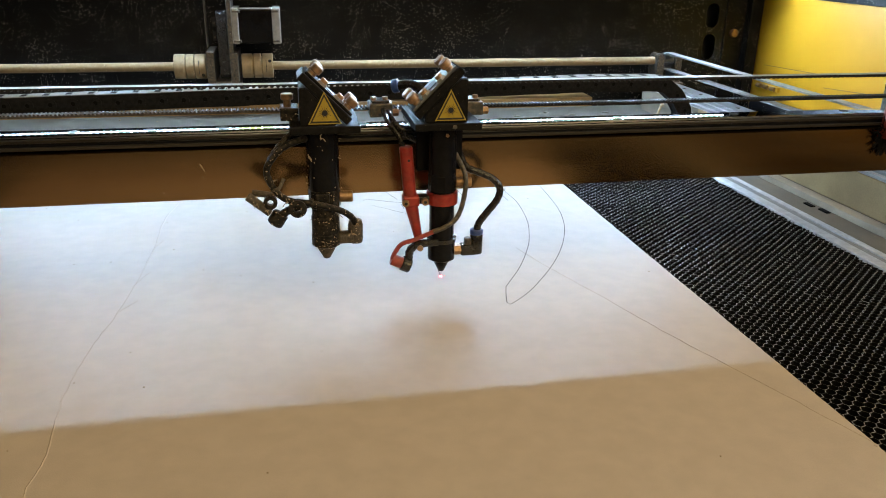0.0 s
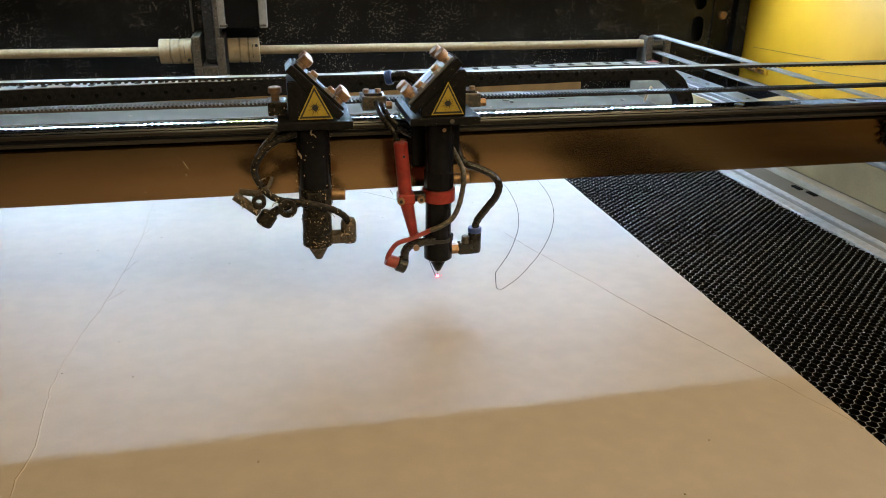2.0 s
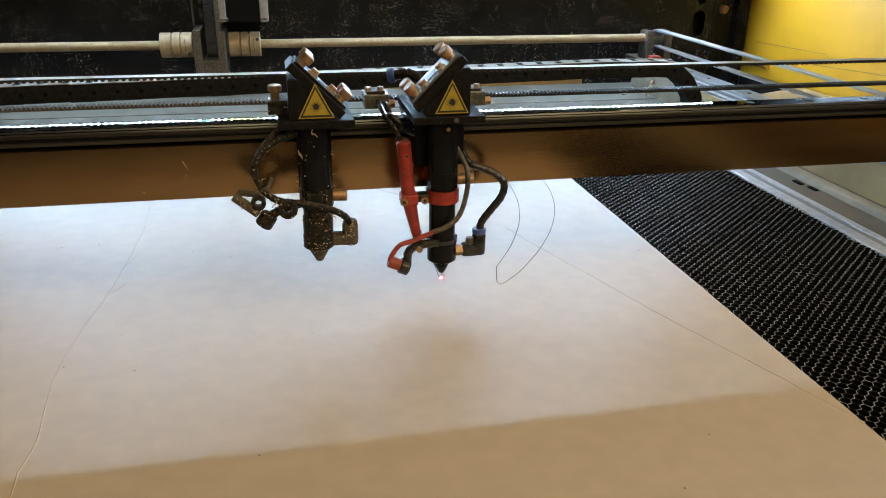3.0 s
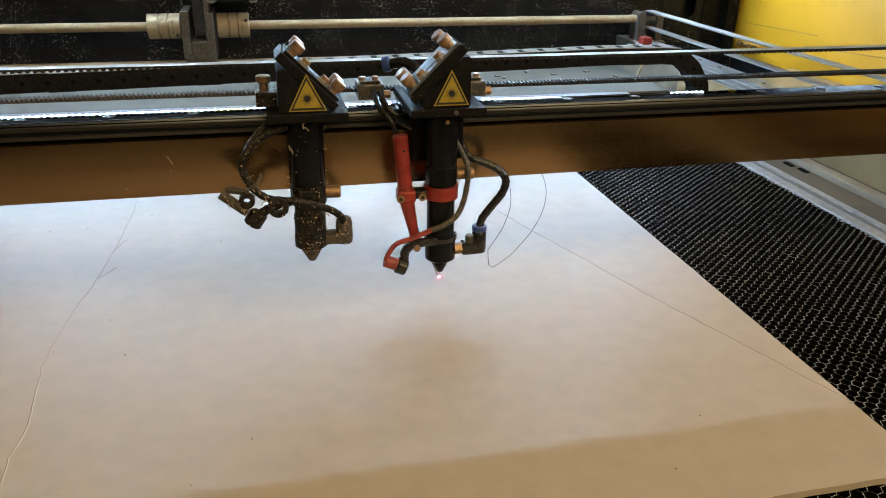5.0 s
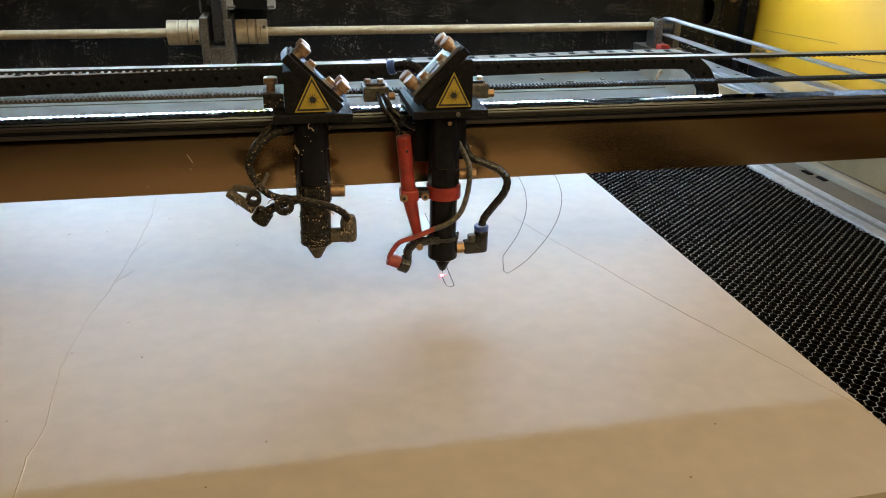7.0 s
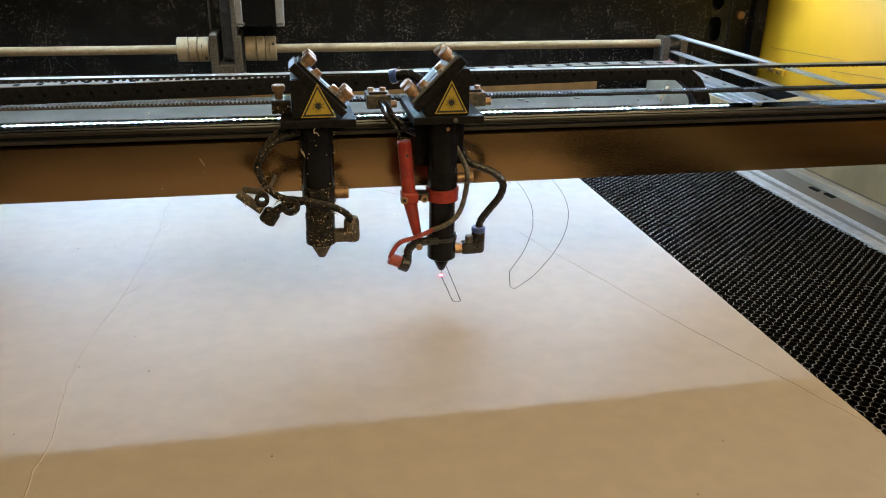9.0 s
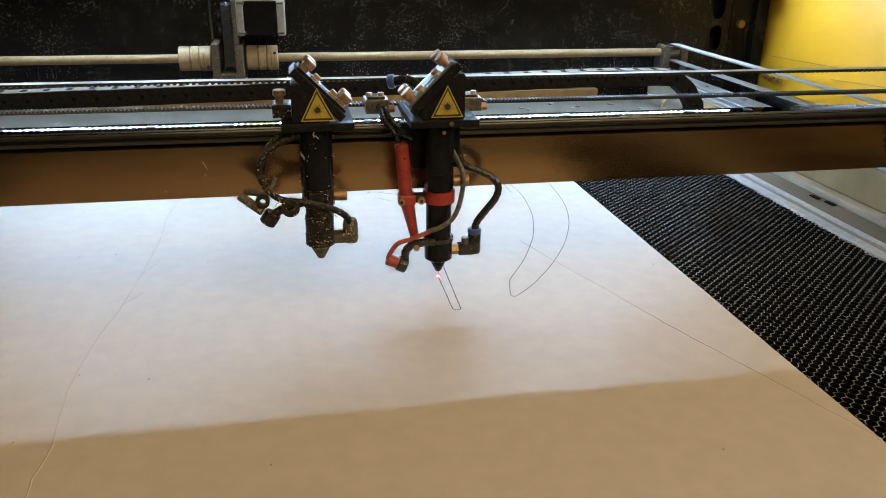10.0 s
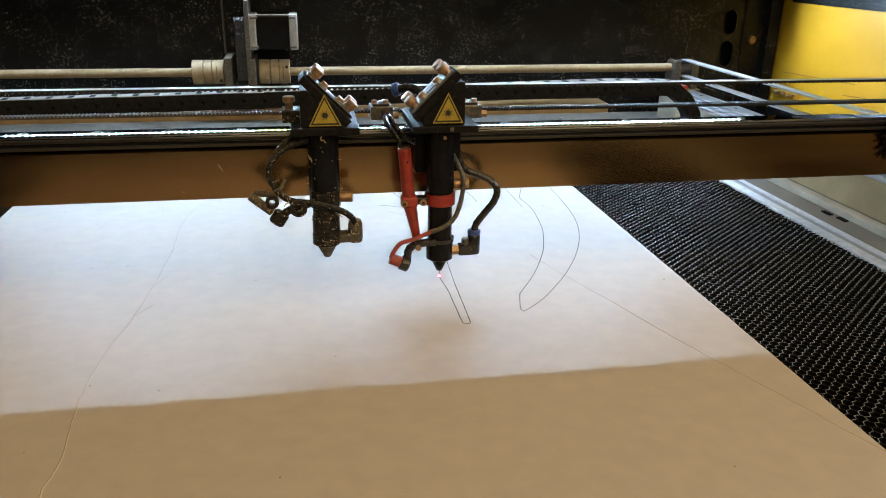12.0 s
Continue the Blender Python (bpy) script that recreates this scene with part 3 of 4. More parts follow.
def coupling(x0, root, screw):
    bm = bmesh.new()
    r = 0.0205
    for a, b in ((0.0, 0.0180), (0.0195, 0.0325), (0.0340, 0.0520)):
        rod((x0 + a, SY, SZ), (x0 + b, SY, SZ), r, 36, bm, 0.0009)
    rod((x0 + 0.002, SY, SZ), (x0 + 0.050, SY, SZ), r * 0.80, 24, bm)
    c = part("coupling", bm, COLLAR, root, "ribbed aluminium shaft coupling", True)
    part("set_screw", rod((x0 + 0.047, SY - 0.0195, SZ + screw), (x0 + 0.047, SY - 0.012, SZ + screw), 0.0026, 12), INK_SHADE, c)
    part("clamp_slit", box(x0 + 0.0405, x0 + 0.0412, SY - 0.0208, SY - 0.012, SZ - 0.010, SZ + 0.012), INK_SHADE, c)


def rear_drive():
    root = thing("drive_shaft", "dusty steel cross shaft with couplings and motor, along the rear panel", "drive shaft", (0, 0, 0))
    part("shaft", rod((-0.94, SY, SZ), (-0.27, SY, SZ), 0.0074, 24), SHAFT, root, "", True)
    part("shaft", rod((-0.19, SY, SZ), (0.615, SY, SZ), 0.0074, 24), SHAFT, root, "", True)
    coupling(-0.3100, root, -0.012)
    coupling(-0.1990, root, 0.010)
    # bearing fork round the belt, slotted mount behind it, stepper motor above
    FX0, FX1, FY = -0.2555, -0.2035, SY - 0.030
    part("bracket_plate", box(FX0, FX0 + 0.0130, FY, SY + 0.058, 0.030, 0.106, 0.0012), GUN, root, "dusty cast fork arm")
    part("bracket_plate", box(FX1 - 0.0135, FX1, FY, SY + 0.058, 0.030, 0.104, 0.0012), GUN, root, "dusty cast fork arm")
    part("bracket_foot", box(FX0 + 0.0132, FX1 - 0.0137, FY + 0.0005, SY + 0.058, 0.030, 0.057, 0.0008), GUN, root)
    part("bracket_base", box(FX0 + 0.002, FX1 - 0.001, FY + 0.004, SY + 0.058, 0.0215, 0.0298, 0.0012), GUN, root)
    for x in (FX0 + 0.009, FX1 - 0.009):
        part("bolt", rod((x, FY + 0.012, 0.0165), (x, FY + 0.012, 0.0216), 0.0030, 10), BRASS, root)
    mount = part("mount_plate", box(-0.2570, -0.2100, SY + 0.0520, SY + 0.0580, 0.1065, 0.199, 0.0008), BLACK_PANEL, root, "slotted black motor mount")
    part("plate_edge", box(-0.2580, -0.2562, SY + 0.0300, SY + 0.0600, 0.1065, 0.200, 0.0005), GUN, mount, "pale worn edge")
    for z in (0.124, 0.148):
        slot = prism([(-0.0028, -0.008), (0.0028, -0.008), (0.0028, 0.008), (-0.0028, 0.008)], SY + 0.0505, SY + 0.0518, 0.0, None, pose(-0.2450, 0, z))
        part("plate_slot", slot, INK_SHADE, mount)
        part("slot_bolt", rod((-0.2448, SY + 0.0495, z - 0.002), (-0.2448, SY + 0.0515, z - 0.002), 0.0022, 8), GUN, mount)
    belt_side = prism([(-0.0125, 0.0), (-0.0095, -0.006), (0.0, -0.0085), (0.0095, -0.006), (0.0125, 0.0), (0.0105, 0.1), (0.006, 0.1045), (-0.006, 0.1045), (-0.0105, 0.1)], -0.0083, 0.0083, 0.0008, None, pose(0, 0, 0, 0, 0, 90))
    part("drive_belt", belt_side, RUBBER, root, "grey-black toothed drive belt", False, pose(-0.2275, SY + 0.002, 0.0665))
    part("motor_plate", box(-0.2165, -0.2095, SY - 0.031, SY + 0.050, 0.1045, 0.199, 0.0010), GUN, root, "dusty upright motor plate")
    motor = part("motor", box(-0.1985, -0.1440, SY - 0.0265, SY + 0.030, 0.1195, 0.1750, 0.002), ANOD, root, "black stepper motor with grey end caps")
    part("end_cap", box(-0.1440, -0.1305, SY - 0.0280, SY + 0.0305, 0.1190, 0.1765, 0.002), CAP, motor, "grey end cap")
    part("end_cap", box(-0.2095, -0.1985, SY - 0.0280, SY + 0.0305, 0.1190, 0.1765, 0.002), CAP, motor, "grey end cap")
    part("top_edge", box(-0.1985, -0.1440, SY - 0.0275, SY - 0.0200, 0.1752, 0.1768, 0.0004), CAP, motor)
    for z in (0.1235, 0.1715):
        for x0, x1 in ((-0.2080, -0.1955), (-0.1440, -0.1330)):
            part("cap_screw", rod((x0, SY - 0.0262, z), (x1, SY - 0.0262, z), 0.0026, 12, None, 0.0004), GUN, motor, "", True)
    # end bearing blocks and toothed pulley
    for x in (0.562, 0.598):
        part("bearing_block", prism([(0, 0), (0.014, 0), (0.014, 0.045), (0.010, 0.052), (0.003, 0.052), (0, 0.046)], SY - 0.018, SY + 0.02, 0.0015, None, pose(x, 0, 0.041)), GUN, root, "dusty bearing block")
    bm = rod((0.577, SY, SZ), (0.597, SY, SZ), 0.0125, 30)
    for i in range(18):
        a = 2 * math.pi * i / 18
        box(0.577, 0.597, -0.001, 0.001, 0.0125, 0.0142, 0, bm, pose(0, SY, SZ, math.degrees(a)))
    part("toothed_pulley", bm, SILVER, root, "", False)
    part("bearing_base", box(0.555, 0.618, SY - 0.022, PANEL_Y - 0.001, 0.022, 0.0405, 0.002), GUN, root)
    part("stop_block", prism([(0, 0), (0.014, 0), (0.018, 0.012), (0.018, 0.020), (0, 0.020)], SY - 0.05, SY - 0.03, 0.001, None, pose(0.553, -0.012, 0.034)), RED, root, "small red stop")
    part("stop_arm", box(0.556, 0.566, SY - 0.0435, SY - 0.0215, 0.031, 0.040), RED, root)


rear_drive()


def toothed_belt(root, a, b, width, up, label, pitch=0.005, axis="x", mat=None, grey=False):
    """A flat belt from a to b with teeth on one side; up = 1 puts the teeth on top."""
    own = bmesh.new()
    n = int((b - a) / pitch)
    verts, faces = [], []
    t, h = 0.0014, 0.0013
    prof = []
    for i in range(n):
        x = a + i * pitch
        prof += [(x, 0), (x + pitch * 0.3, 0), (x + pitch * 0.4, h), (x + pitch * 0.8, h)]
    w = width / 2
    for x, z in prof:
        zt = z * up
        zb = -t * up
        for yy, zz in ((-w, zt), (w, zt), (-w, zb), (w, zb)):
            verts.append((x, yy, zz) if axis == "x" else (yy, x, zz))
    for i in range(len(prof) - 1):
        p, q = 4 * i, 4 * i + 4
        faces += [(p, q, q + 1, p + 1), (p + 2, p + 3, q + 3, q + 2), (p, p + 2, q + 2, q), (p + 1, q + 1, q + 3, p + 3)]
    me = bpy.data.meshes.new("belt")
    me.from_pydata(verts, [], faces)
    me.polygons.foreach_set("material_index", [1 if k % 4 == 1 else 0 for k in range(len(faces))])
    own.from_mesh(me)
    bpy.data.meshes.remove(me)
    bmesh.ops.recalc_face_normals(own, faces=own.faces)
    return part("belt", own, [BELT if mat is BELT_SHEEN and not grey else mat or BELT, mat or BELT], root, label)


def side_drive_along():
    root = thing("side_belt", "long black toothed belt from the rear pulley along the side", "belt", (0, 0, 0))
    for z, up in ((SZ + 0.0145, -1), (SZ - 0.0145, 1)):
        toothed_belt(root, -0.70, SY, 0.015, up, "", 0.005, "y", BELT_SHEEN, True).location = (0.5875, 0, z)
    rail = thing("side_rail", "aluminium side rail along which the gantry rolls", "rail", (0, 0, 0), kind="structure")
    part("rail_body", box(0.530, 0.600, -0.72, 0.74, -0.007, 0.036, 0.0015), ALU, rail)
    part("rail_skirt", box(0.5282, 0.5299, -0.72, 0.53, -0.007, 0.0365), DRAB, rail, "drab olive inner skirt")
    part("rail_skirt", box(0.5282, 0.5299, 0.53, 0.74, -0.007, 0.0365), GREYMETAL, rail, "grey rear skirt")
    for x0, x1, h in ((0.5315, 0.5375, 0.040), (0.5410, 0.5445, 0.0385), (0.5480, 0.5530, 0.042), (0.5560, 0.5590, 0.0385)):
        part("rail_rib", box(x0, x1, -0.72, 0.74, 0.0362, h, 0.0007), ALU, rail)
    part("guide_rail", box(0.5650, 0.5960, -0.72, 0.74, 0.0362, 0.0425, 0.001), ALU, rail)
    for i in range(24):
        y = -0.70 + 0.06 * i
        part("screw", rod((0.5805, y, 0.0420), (0.5805, y, 0.0434), 0.0034, 12, None, 0.0004), GUN, rail)


side_drive_along()

# ---------- gantry ----------
BY, ZB = 0.035, 0.074
XL, XR = -0.93, 0.528


def gantry():
    root = thing("gantry_beam", "bronze aluminium gantry beam with steel guide rail and belts", "gantry", (0, 0, 0))
    outline = [(BY, ZB), (BY + 0.055, ZB), (BY + 0.055, 0.1180), (BY + 0.003, 0.1180), (BY, 0.1168)]
    bm = prism(outline, XL, XR, 0.0, None, Matrix(((0, 1, 0, 0), (1, 0, 0, 0), (0, 0, 1, 0), (0, 0, 0, 1))))
    bmesh.ops.recalc_face_normals(bm, faces=bm.faces)
    part("beam", bm, BEAM, root)
    part("rail_seat", box(XL, XR, BY + 0.006, BY + 0.041, 0.1182, 0.1245, 0.0006), ANOD, root)
    for y0, y1, z0, z1 in ((0.0015, 0.0058, 0.1198, 0.1221), (0.0062, 0.0125, 0.1247, 0.1270)):
        part("rail_lip", box(XL, XR, BY + y0, BY + y1, z0, z1, 0.0003), LIP, root)
    crown = [(BY + 0.014, 0.1245)] + [(BY + 0.014 + 0.023 * k / 14, 0.1295 - 0.00016 * k / 14 - 0.0004 * (k / 14) ** 2) for k in range(15)] + [(BY + 0.037, 0.1245)]
    rail = prism(crown, XL, XR, 0.0, None, Matrix(((0, 1, 0, 0), (1, 0, 0, 0), (0, 0, 1, 0), (0, 0, 0, 1))))
    bmesh.ops.recalc_face_normals(rail, faces=rail.faces)
    part("guide_rail", rail, STEEL, root, "polished steel guide rail", True)
    i = 0
    while XL + 0.03 + 0.06 * i < XR:
        x = XL + 0.03 + 0.06 * i
        # black disc paints the dark of each rail hole
        part("screw_hole", rod((x, BY + 0.0255, 0.1290), (x, BY + 0.0255, 0.1298), 0.0042, 14), INK_SHADE, root)
        i += 1
    toothed_belt(root, XL, 0.480, 0.010, -1, "upper strand of the toothed belt", 0.005, "x", BELT_SHEEN).location = (0, 0.060, 0.1650)
    toothed_belt(root, -0.12, 0.480, 0.010, 1, "lower strand of the toothed belt", 0.0032).location = (0, 0.060, 0.1440)
    # left stretch of the lower strand in a dull, speckled brown
    toothed_belt(root, XL, -0.1205, 0.010, 1, "lower strand, dull brown left of the heads", 0.0032, "x", BELT_BROWN).location = (0, 0.060, 0.1440)
    part("belt_pulley", rod((0.4800, 0.0505, 0.1545), (0.4800, 0.0695, 0.1545), 0.0115, 24, None, 0.001), RUBBER, root)
    part("pulley_bracket", box(0.486, 0.500, 0.0700, 0.0895, 0.1182, 0.168, 0.002), GUN, root)
    part("end_block", box(0.4440, XR, 0.020, 0.0348, 0.108, 0.146, 0.002), REDPLASTIC, root, "red end block")
    own = bmesh.new()
    rnd = random.Random(8)
    for k in range(260):
        a = rnd.uniform(0, 2 * math.pi)
        p = Vector((0.451 + rnd.uniform(-0.006, 0.014), 0.0335, 0.110 + rnd.uniform(-0.010, 0.012)))
        rod(p, p + Vector((math.cos(a) * 0.012, -0.008 * rnd.random(), math.sin(a) * 0.012)), 0.0006, 4, own)
    part("brush", own, CHAIN, root, "black bristle brush")
    # scratches and specks on the face
    for x0, z0, x1, z1 in ((-0.1993, 0.1050, -0.1960, 0.0985), (-0.1985, 0.0945, -0.1975, 0.0930), (-0.2310, 0.0815, -0.2300, 0.0808), (0.02, 0.1025, 0.0215, 0.1018)):
        part("scratch", rod((x0, BY, z0), (x1, BY, z1), 0.0004, 6), CRUMB, root)
    return root


GANTRY = gantry()


def chain():
    root = thing("drag_chain", "black nylon cable chain, dusty on top, behind the beam", "cable chain", (0, 0, 0))
    pitch, x = 0.0204, 0.2646
    pivots = [(0.3150, 0.0890), (0.3118, 0.1091), (0.3006, 0.1261), (0.2844, 0.1386)]
    while x > XL:
        pivots.append((x, 0.1290 + 0.0109 * min(1, max(0, (x + 0.42) / 0.62))))
        x -= pitch

    def link_mesh(name, bm, mats):
        me = bpy.data.meshes.new(name)
        bm.to_mesh(me)
        bm.free()
        for m in mats:
            me.materials.append(m)
        return me

    # a link runs from its own pivot at the origin back to the last one at -pitch
    r = 0.0080
    round_a = [(r * math.sin(t), r * math.cos(t)) for t in np.linspace(0, math.pi, 9)]
    round_b = [(-pitch - 0.45 * r * math.sin(t), -r * math.cos(t)) for t in np.linspace(0, math.pi, 9)]
    cheeks = prism(round_a + round_b, -0.0090, -0.0068)
    prism(round_a + round_b, 0.0068, 0.0090, 0.0, cheeks)
    box(-pitch, 0, -0.0068, 0.0068, -0.0072, 0.0066, 0, cheeks)
    me = link_mesh("link", cheeks, [CHAIN])
    bridge = link_mesh("link_bridge", box(-pitch + 0.0004, -0.0002, -0.0088, 0.0088, 0.0074, 0.0086, 0.0002), [LINK_TOP])
    # near-black slabs and discs paint the shade in slots and pivot holes
    slot = link_mesh("link_slot", box(-0.0068, -0.0014, -0.0050, 0.0045, 0.0083, 0.0089), [SHADE_BLACK])
    hub = link_mesh("link_hub", ring(0.0020, 0.0056, 0.0005, 18, None, pose(0, -0.0089, 0, 90)), [CHAIN])
    pivot_hole = link_mesh("link_hole", lathe([(0.0021, 0), (0.0021, 0.0002)], 12, None, pose(0, -0.0089, 0, 90)), [SHADE_BLACK])
    inner = random.Random(4)
    for (qx, qz), (px, pz) in zip(pivots, pivots[1:]):
        ob = new("link", me)
        ob.parent = root
        tilt = math.degrees(math.atan2(pz - qz, qx - px))
        ob.matrix_local = pose(qx, 0.1865, qz + inner.uniform(-0.0003, 0.0003), 0, tilt, 0)
        for data in (bridge, slot, hub, pivot_hole):
            new(data.name.split(".")[0], data).parent = ob
    part("chain_end", box(0.296, 0.318, 0.0905, 0.205, 0.0920, 0.0950, 0.001), GUN, root)
    return root


CHAIN_THING = chain()


# ---------- heads ----------
def knob(root, at, axis, r=0.0045, h=0.010, mat=None):
    axis = Vector(axis).normalized()
    at = Vector(at)
    bm = rod(at - axis * 0.012, at, r * 0.45, 12)
    rod(at, at + axis * h, r, 18, bm, 0.0007)
    part("adjuster_knob", bm, mat or BRASS, root, "brass adjusting knob", True)


def warning_sign(root, x, z, s, y):
    """Triangular yellow laser warning sign on the front of the block."""
    h = s * 0.98
    tri = lambda k: [(x - s / 2 * k, z + h * 0.36 - h * 0.36 * k), (x + s / 2 * k, z + h * 0.36 - h * 0.36 * k), (x, z + h * 0.36 + h * 0.64 * k)]
    sign = part("warning_sign", prism(tri(1.0), y - 0.0004, y + 0.0002), STICKER, root, "yellow triangular laser warning sign")
    bm = bmesh.new()
    out, inn = tri(0.90), tri(0.74)
    for i in range(3):
        j = (i + 1) % 3
        vs = [bm.verts.new((p[0], y - 0.0006, p[1])) for p in (out[i], out[j], inn[j], inn[i])]
        bm.faces.new(vs)
    cz = z + h * 0.34
    own = bmesh.new()
    for k in range(16):
        a = 2 * math.pi * k / 16
        r = s * (0.25 if k % 2 else 0.19)
        w = 0.13
        vs = [own.verts.new((x + r0 * math.cos(a + d), y - 0.0006, cz + r0 * math.sin(a + d))) for r0, d in ((s * 0.05, -w * 2), (r, 0), (s * 0.05, w * 2))]
        own.faces.new(vs)
    vs = [own.verts.new((x + s * 0.085 * math.cos(2 * math.pi * k / 14), y - 0.0007, cz + s * 0.085 * math.sin(2 * math.pi * k / 14))) for k in range(14)]
    own.faces.new(vs)
    join(bm, own)
    bmesh.ops.recalc_face_normals(bm, faces=bm.faces)
    part("sign_print", bm, INK_SHADE, sign)


def mirror_block(root, mat, s, x0, w, z0, h, y0, depth):
    """45 degree mirror mount. s = 1: the slope faces left; s = -1: faces right."""
    xa, xb = x0, x0 + w
    if s > 0:
        outline = [(xa, z0), (xb, z0), (xb, z0 + h), (xb - 0.006, z0 + h), (xa, z0 + 0.007)]
    else:
        outline = [(xa, z0), (xb, z0), (xb, z0 + 0.007), (xa + 0.006, z0 + h), (xa, z0 + h)]
    part("mirror_block", prism(outline, y0, y0 + depth, 0.0008), mat, root)
    n = Vector((-s, 0, 1)).normalized()
    along = Vector((s, 0, 1)).normalized()
    mid = Vector(((xa + xb) / 2 - s * 0.003, y0 + depth / 2, z0 + h / 2 + 0.0035))
    rot = Matrix((along, Vector((0, 1, 0)), n)).transposed().to_4x4()
    plate = Matrix.Translation(mid) @ rot
    slab = part("mirror_slab", box(-0.0262, 0.0258, -depth / 2, depth / 2 - 0.001, 0.0003, 0.0068, 0.0008, None, plate), mat, root, "black mirror holder slab")
    part("mirror_plate", box(-0.0245, 0.0240, -depth / 2 + 0.004, depth / 2 - 0.003, 0.0070, 0.0092, 0.0005, None, plate), SILVER if s > 0 else MATTE, slab, "bright mirror plate" if s > 0 else "dark mirror plate")
    part("mirror_window", lathe([(0.0085, 0.0090), (0.0085, 0.0096)], 24, None, plate @ Matrix.Diagonal((1.15, 0.75, 1, 1))), INK_SHADE, slab, "dark oval mirror window")
    for u, v in ((0.0190, -0.009), (0.0185, 0.009), (-0.0180, -0.009), (-0.0185, 0.009)):
        p = mid + n * 0.0125 + along * u + Vector((0, v, 0))
        knob(root, p, n + Vector((0, -0.05, 0)), 0.0048, 0.0062)
        part("knob_collar", rod(p - n * 0.0036, p - n * 0.0004, 0.0033, 14), BRASS, slab, "", True)
        spring = bmesh.new()
        for k in range(3):
            ring(0.0022, 0.0034, 0.0006, 14, spring, Matrix.Translation(p - n * (0.0052 - 0.0011 * k)) @ rot)
        part("spring", spring, CAP, slab)
    for u, v in ((0.0085, -0.010), (-0.0085, -0.010)):
        p = mid + n * 0.0092 + along * u + Vector((0, v, 0))
        part("lock_screw", rod(p, p + n * 0.0052, 0.0031, 14, None, 0.0005), BRASS, slab, "", True)
        part("lock_nut", rod(p, p + n * 0.0022, 0.0046, 6), CAP, slab)


def head_right():
    root = thing("laser_head", "clean black laser cutting head with red pointer and air hose", "laser head", (0, 0, 0), "laser heads on the beam")
    tip = 0.010
    part("nozzle", lathe([(0.0018, tip), (0.0026, tip + 0.0005), (0.0074, tip + 0.0108), (0.0074, tip + 0.0118)], 32), ANOD, root, "conical dark nozzle", True)
    part("nozzle_collar", lathe([(0.0100, 0.0215), (0.0118, 0.0228), (0.0120, 0.0390), (0.0112, 0.0400)], 36), ANOD, root, "", True)
    part("lower_tube", lathe([(0.0107, 0.0400), (0.0107, 0.0850)], 36), ANOD, root, "", True)
    part("lock_ring", lathe([(0.0108, 0.0845), (0.0122, 0.0850), (0.0122, 0.0985), (0.0113, 0.0993)], 12), ANOD, root, "", False)
    part("upper_tube", lathe([(0.0116, 0.0993), (0.0118, 0.1005), (0.0118, 0.1395)], 36), ANOD, root, "", True)
    part("tube_screw", rod((0.0015, -0.0125, 0.1340), (0.0015, -0.011, 0.1340), 0.0015, 10), BRASS, root)
    part("side_screw", rod((0.011, -0.002, 0.0915), (0.0245, -0.003, 0.0915), 0.0043, 16, None, 0.0006), BRASS, root, "knurled brass screw", True)
    part("mount_plate", box(-0.0262, 0.0285, -0.019, 0.060, 0.1395, 0.1452, 0.0008), MATTE, root)
    part("plate_bolt", rod((0.006, -0.0196, 0.1424), (0.006, -0.0188, 0.1424), 0.0018, 10), GUN, root)
    mirror_block(root, MATTE, 1, -0.0175, 0.0345, 0.1454, 0.0350, -0.016, 0.034)
    warning_sign(root, 0.0030, 0.1472, 0.0255, -0.016)
    part("carriage", box(-0.022, 0.022, 0.022, 0.080, 0.1300, 0.1394, 0.001), ANOD, root)
    part("carriage_back", box(-0.020, 0.020, 0.013, 0.0335, 0.098, 0.1393, 0.0015), ANOD, root)
    # belt clamps
    for x, s in ((-0.047, 1), (0.034, 1)):
        c = part("belt_clamp", box(x - 0.008, x + 0.012, 0.048, 0.071, 0.1375, 0.1492, 0.001), GUN, root, "dusty belt clamp")
        part("clamp_cap", box(x - 0.006, x + 0.009, 0.050, 0.068, 0.1494, 0.1515, 0.0006), DUSTY, c)
        for dx in (-0.004, 0.006):
            part("clamp_screw", rod((x + dx, 0.056, 0.1514), (x + dx, 0.056, 0.1542), 0.0026, 10), BRASS, c)
        part("clamp_nut", rod((x + 0.012, 0.052, 0.1410), (x + 0.017, 0.052, 0.1410), 0.0034, 6), BRASS, c)
    # pointer and its holder
    part("pointer_barrel", rod((-0.0318, -0.004, 0.1240), (-0.0280, -0.004, 0.0795), 0.0055, 22, None, 0.0008), RED, root, "red laser pointer barrel", True)
    part("pointer_tip", rod((-0.0272, -0.004, 0.0740), (-0.0210, -0.004, 0.0440), 0.0056, 22, None, 0.0006, 0.0036), RED, root, "", True)
    part("pointer_hole", rod((-0.0300, -0.0097, 0.1135), (-0.0300, -0.006, 0.1135), 0.0011, 10), INK_SHADE, root)
    hold = part("pointer_clamp", ring(0.0108, 0.0133, 0.0100, 36, None, pose(0, 0, 0.0735)), RED, root, "red anodised clamp", True)
    part("clamp_arm", box(-0.0345, -0.0210, -0.0105, 0.003, 0.0738, 0.0825, 0.0015), RED, hold)
    part("clamp_arm", box(-0.0210, -0.0120, -0.0075, 0.003, 0.0750, 0.0812, 0.001), INK_SHADE, hold)
    for x, z in ((-0.0328, 0.0775), (-0.0165, 0.0780)):
        b = rod((x, -0.0085, z), (x, -0.0125, z), 0.0030, 12)
        part("clamp_bolt", b, BRASS, hold, "", True)
        part("bolt_socket", rod((x, -0.0123, z), (x, -0.0127, z), 0.0015, 6), INK_SHADE, hold)
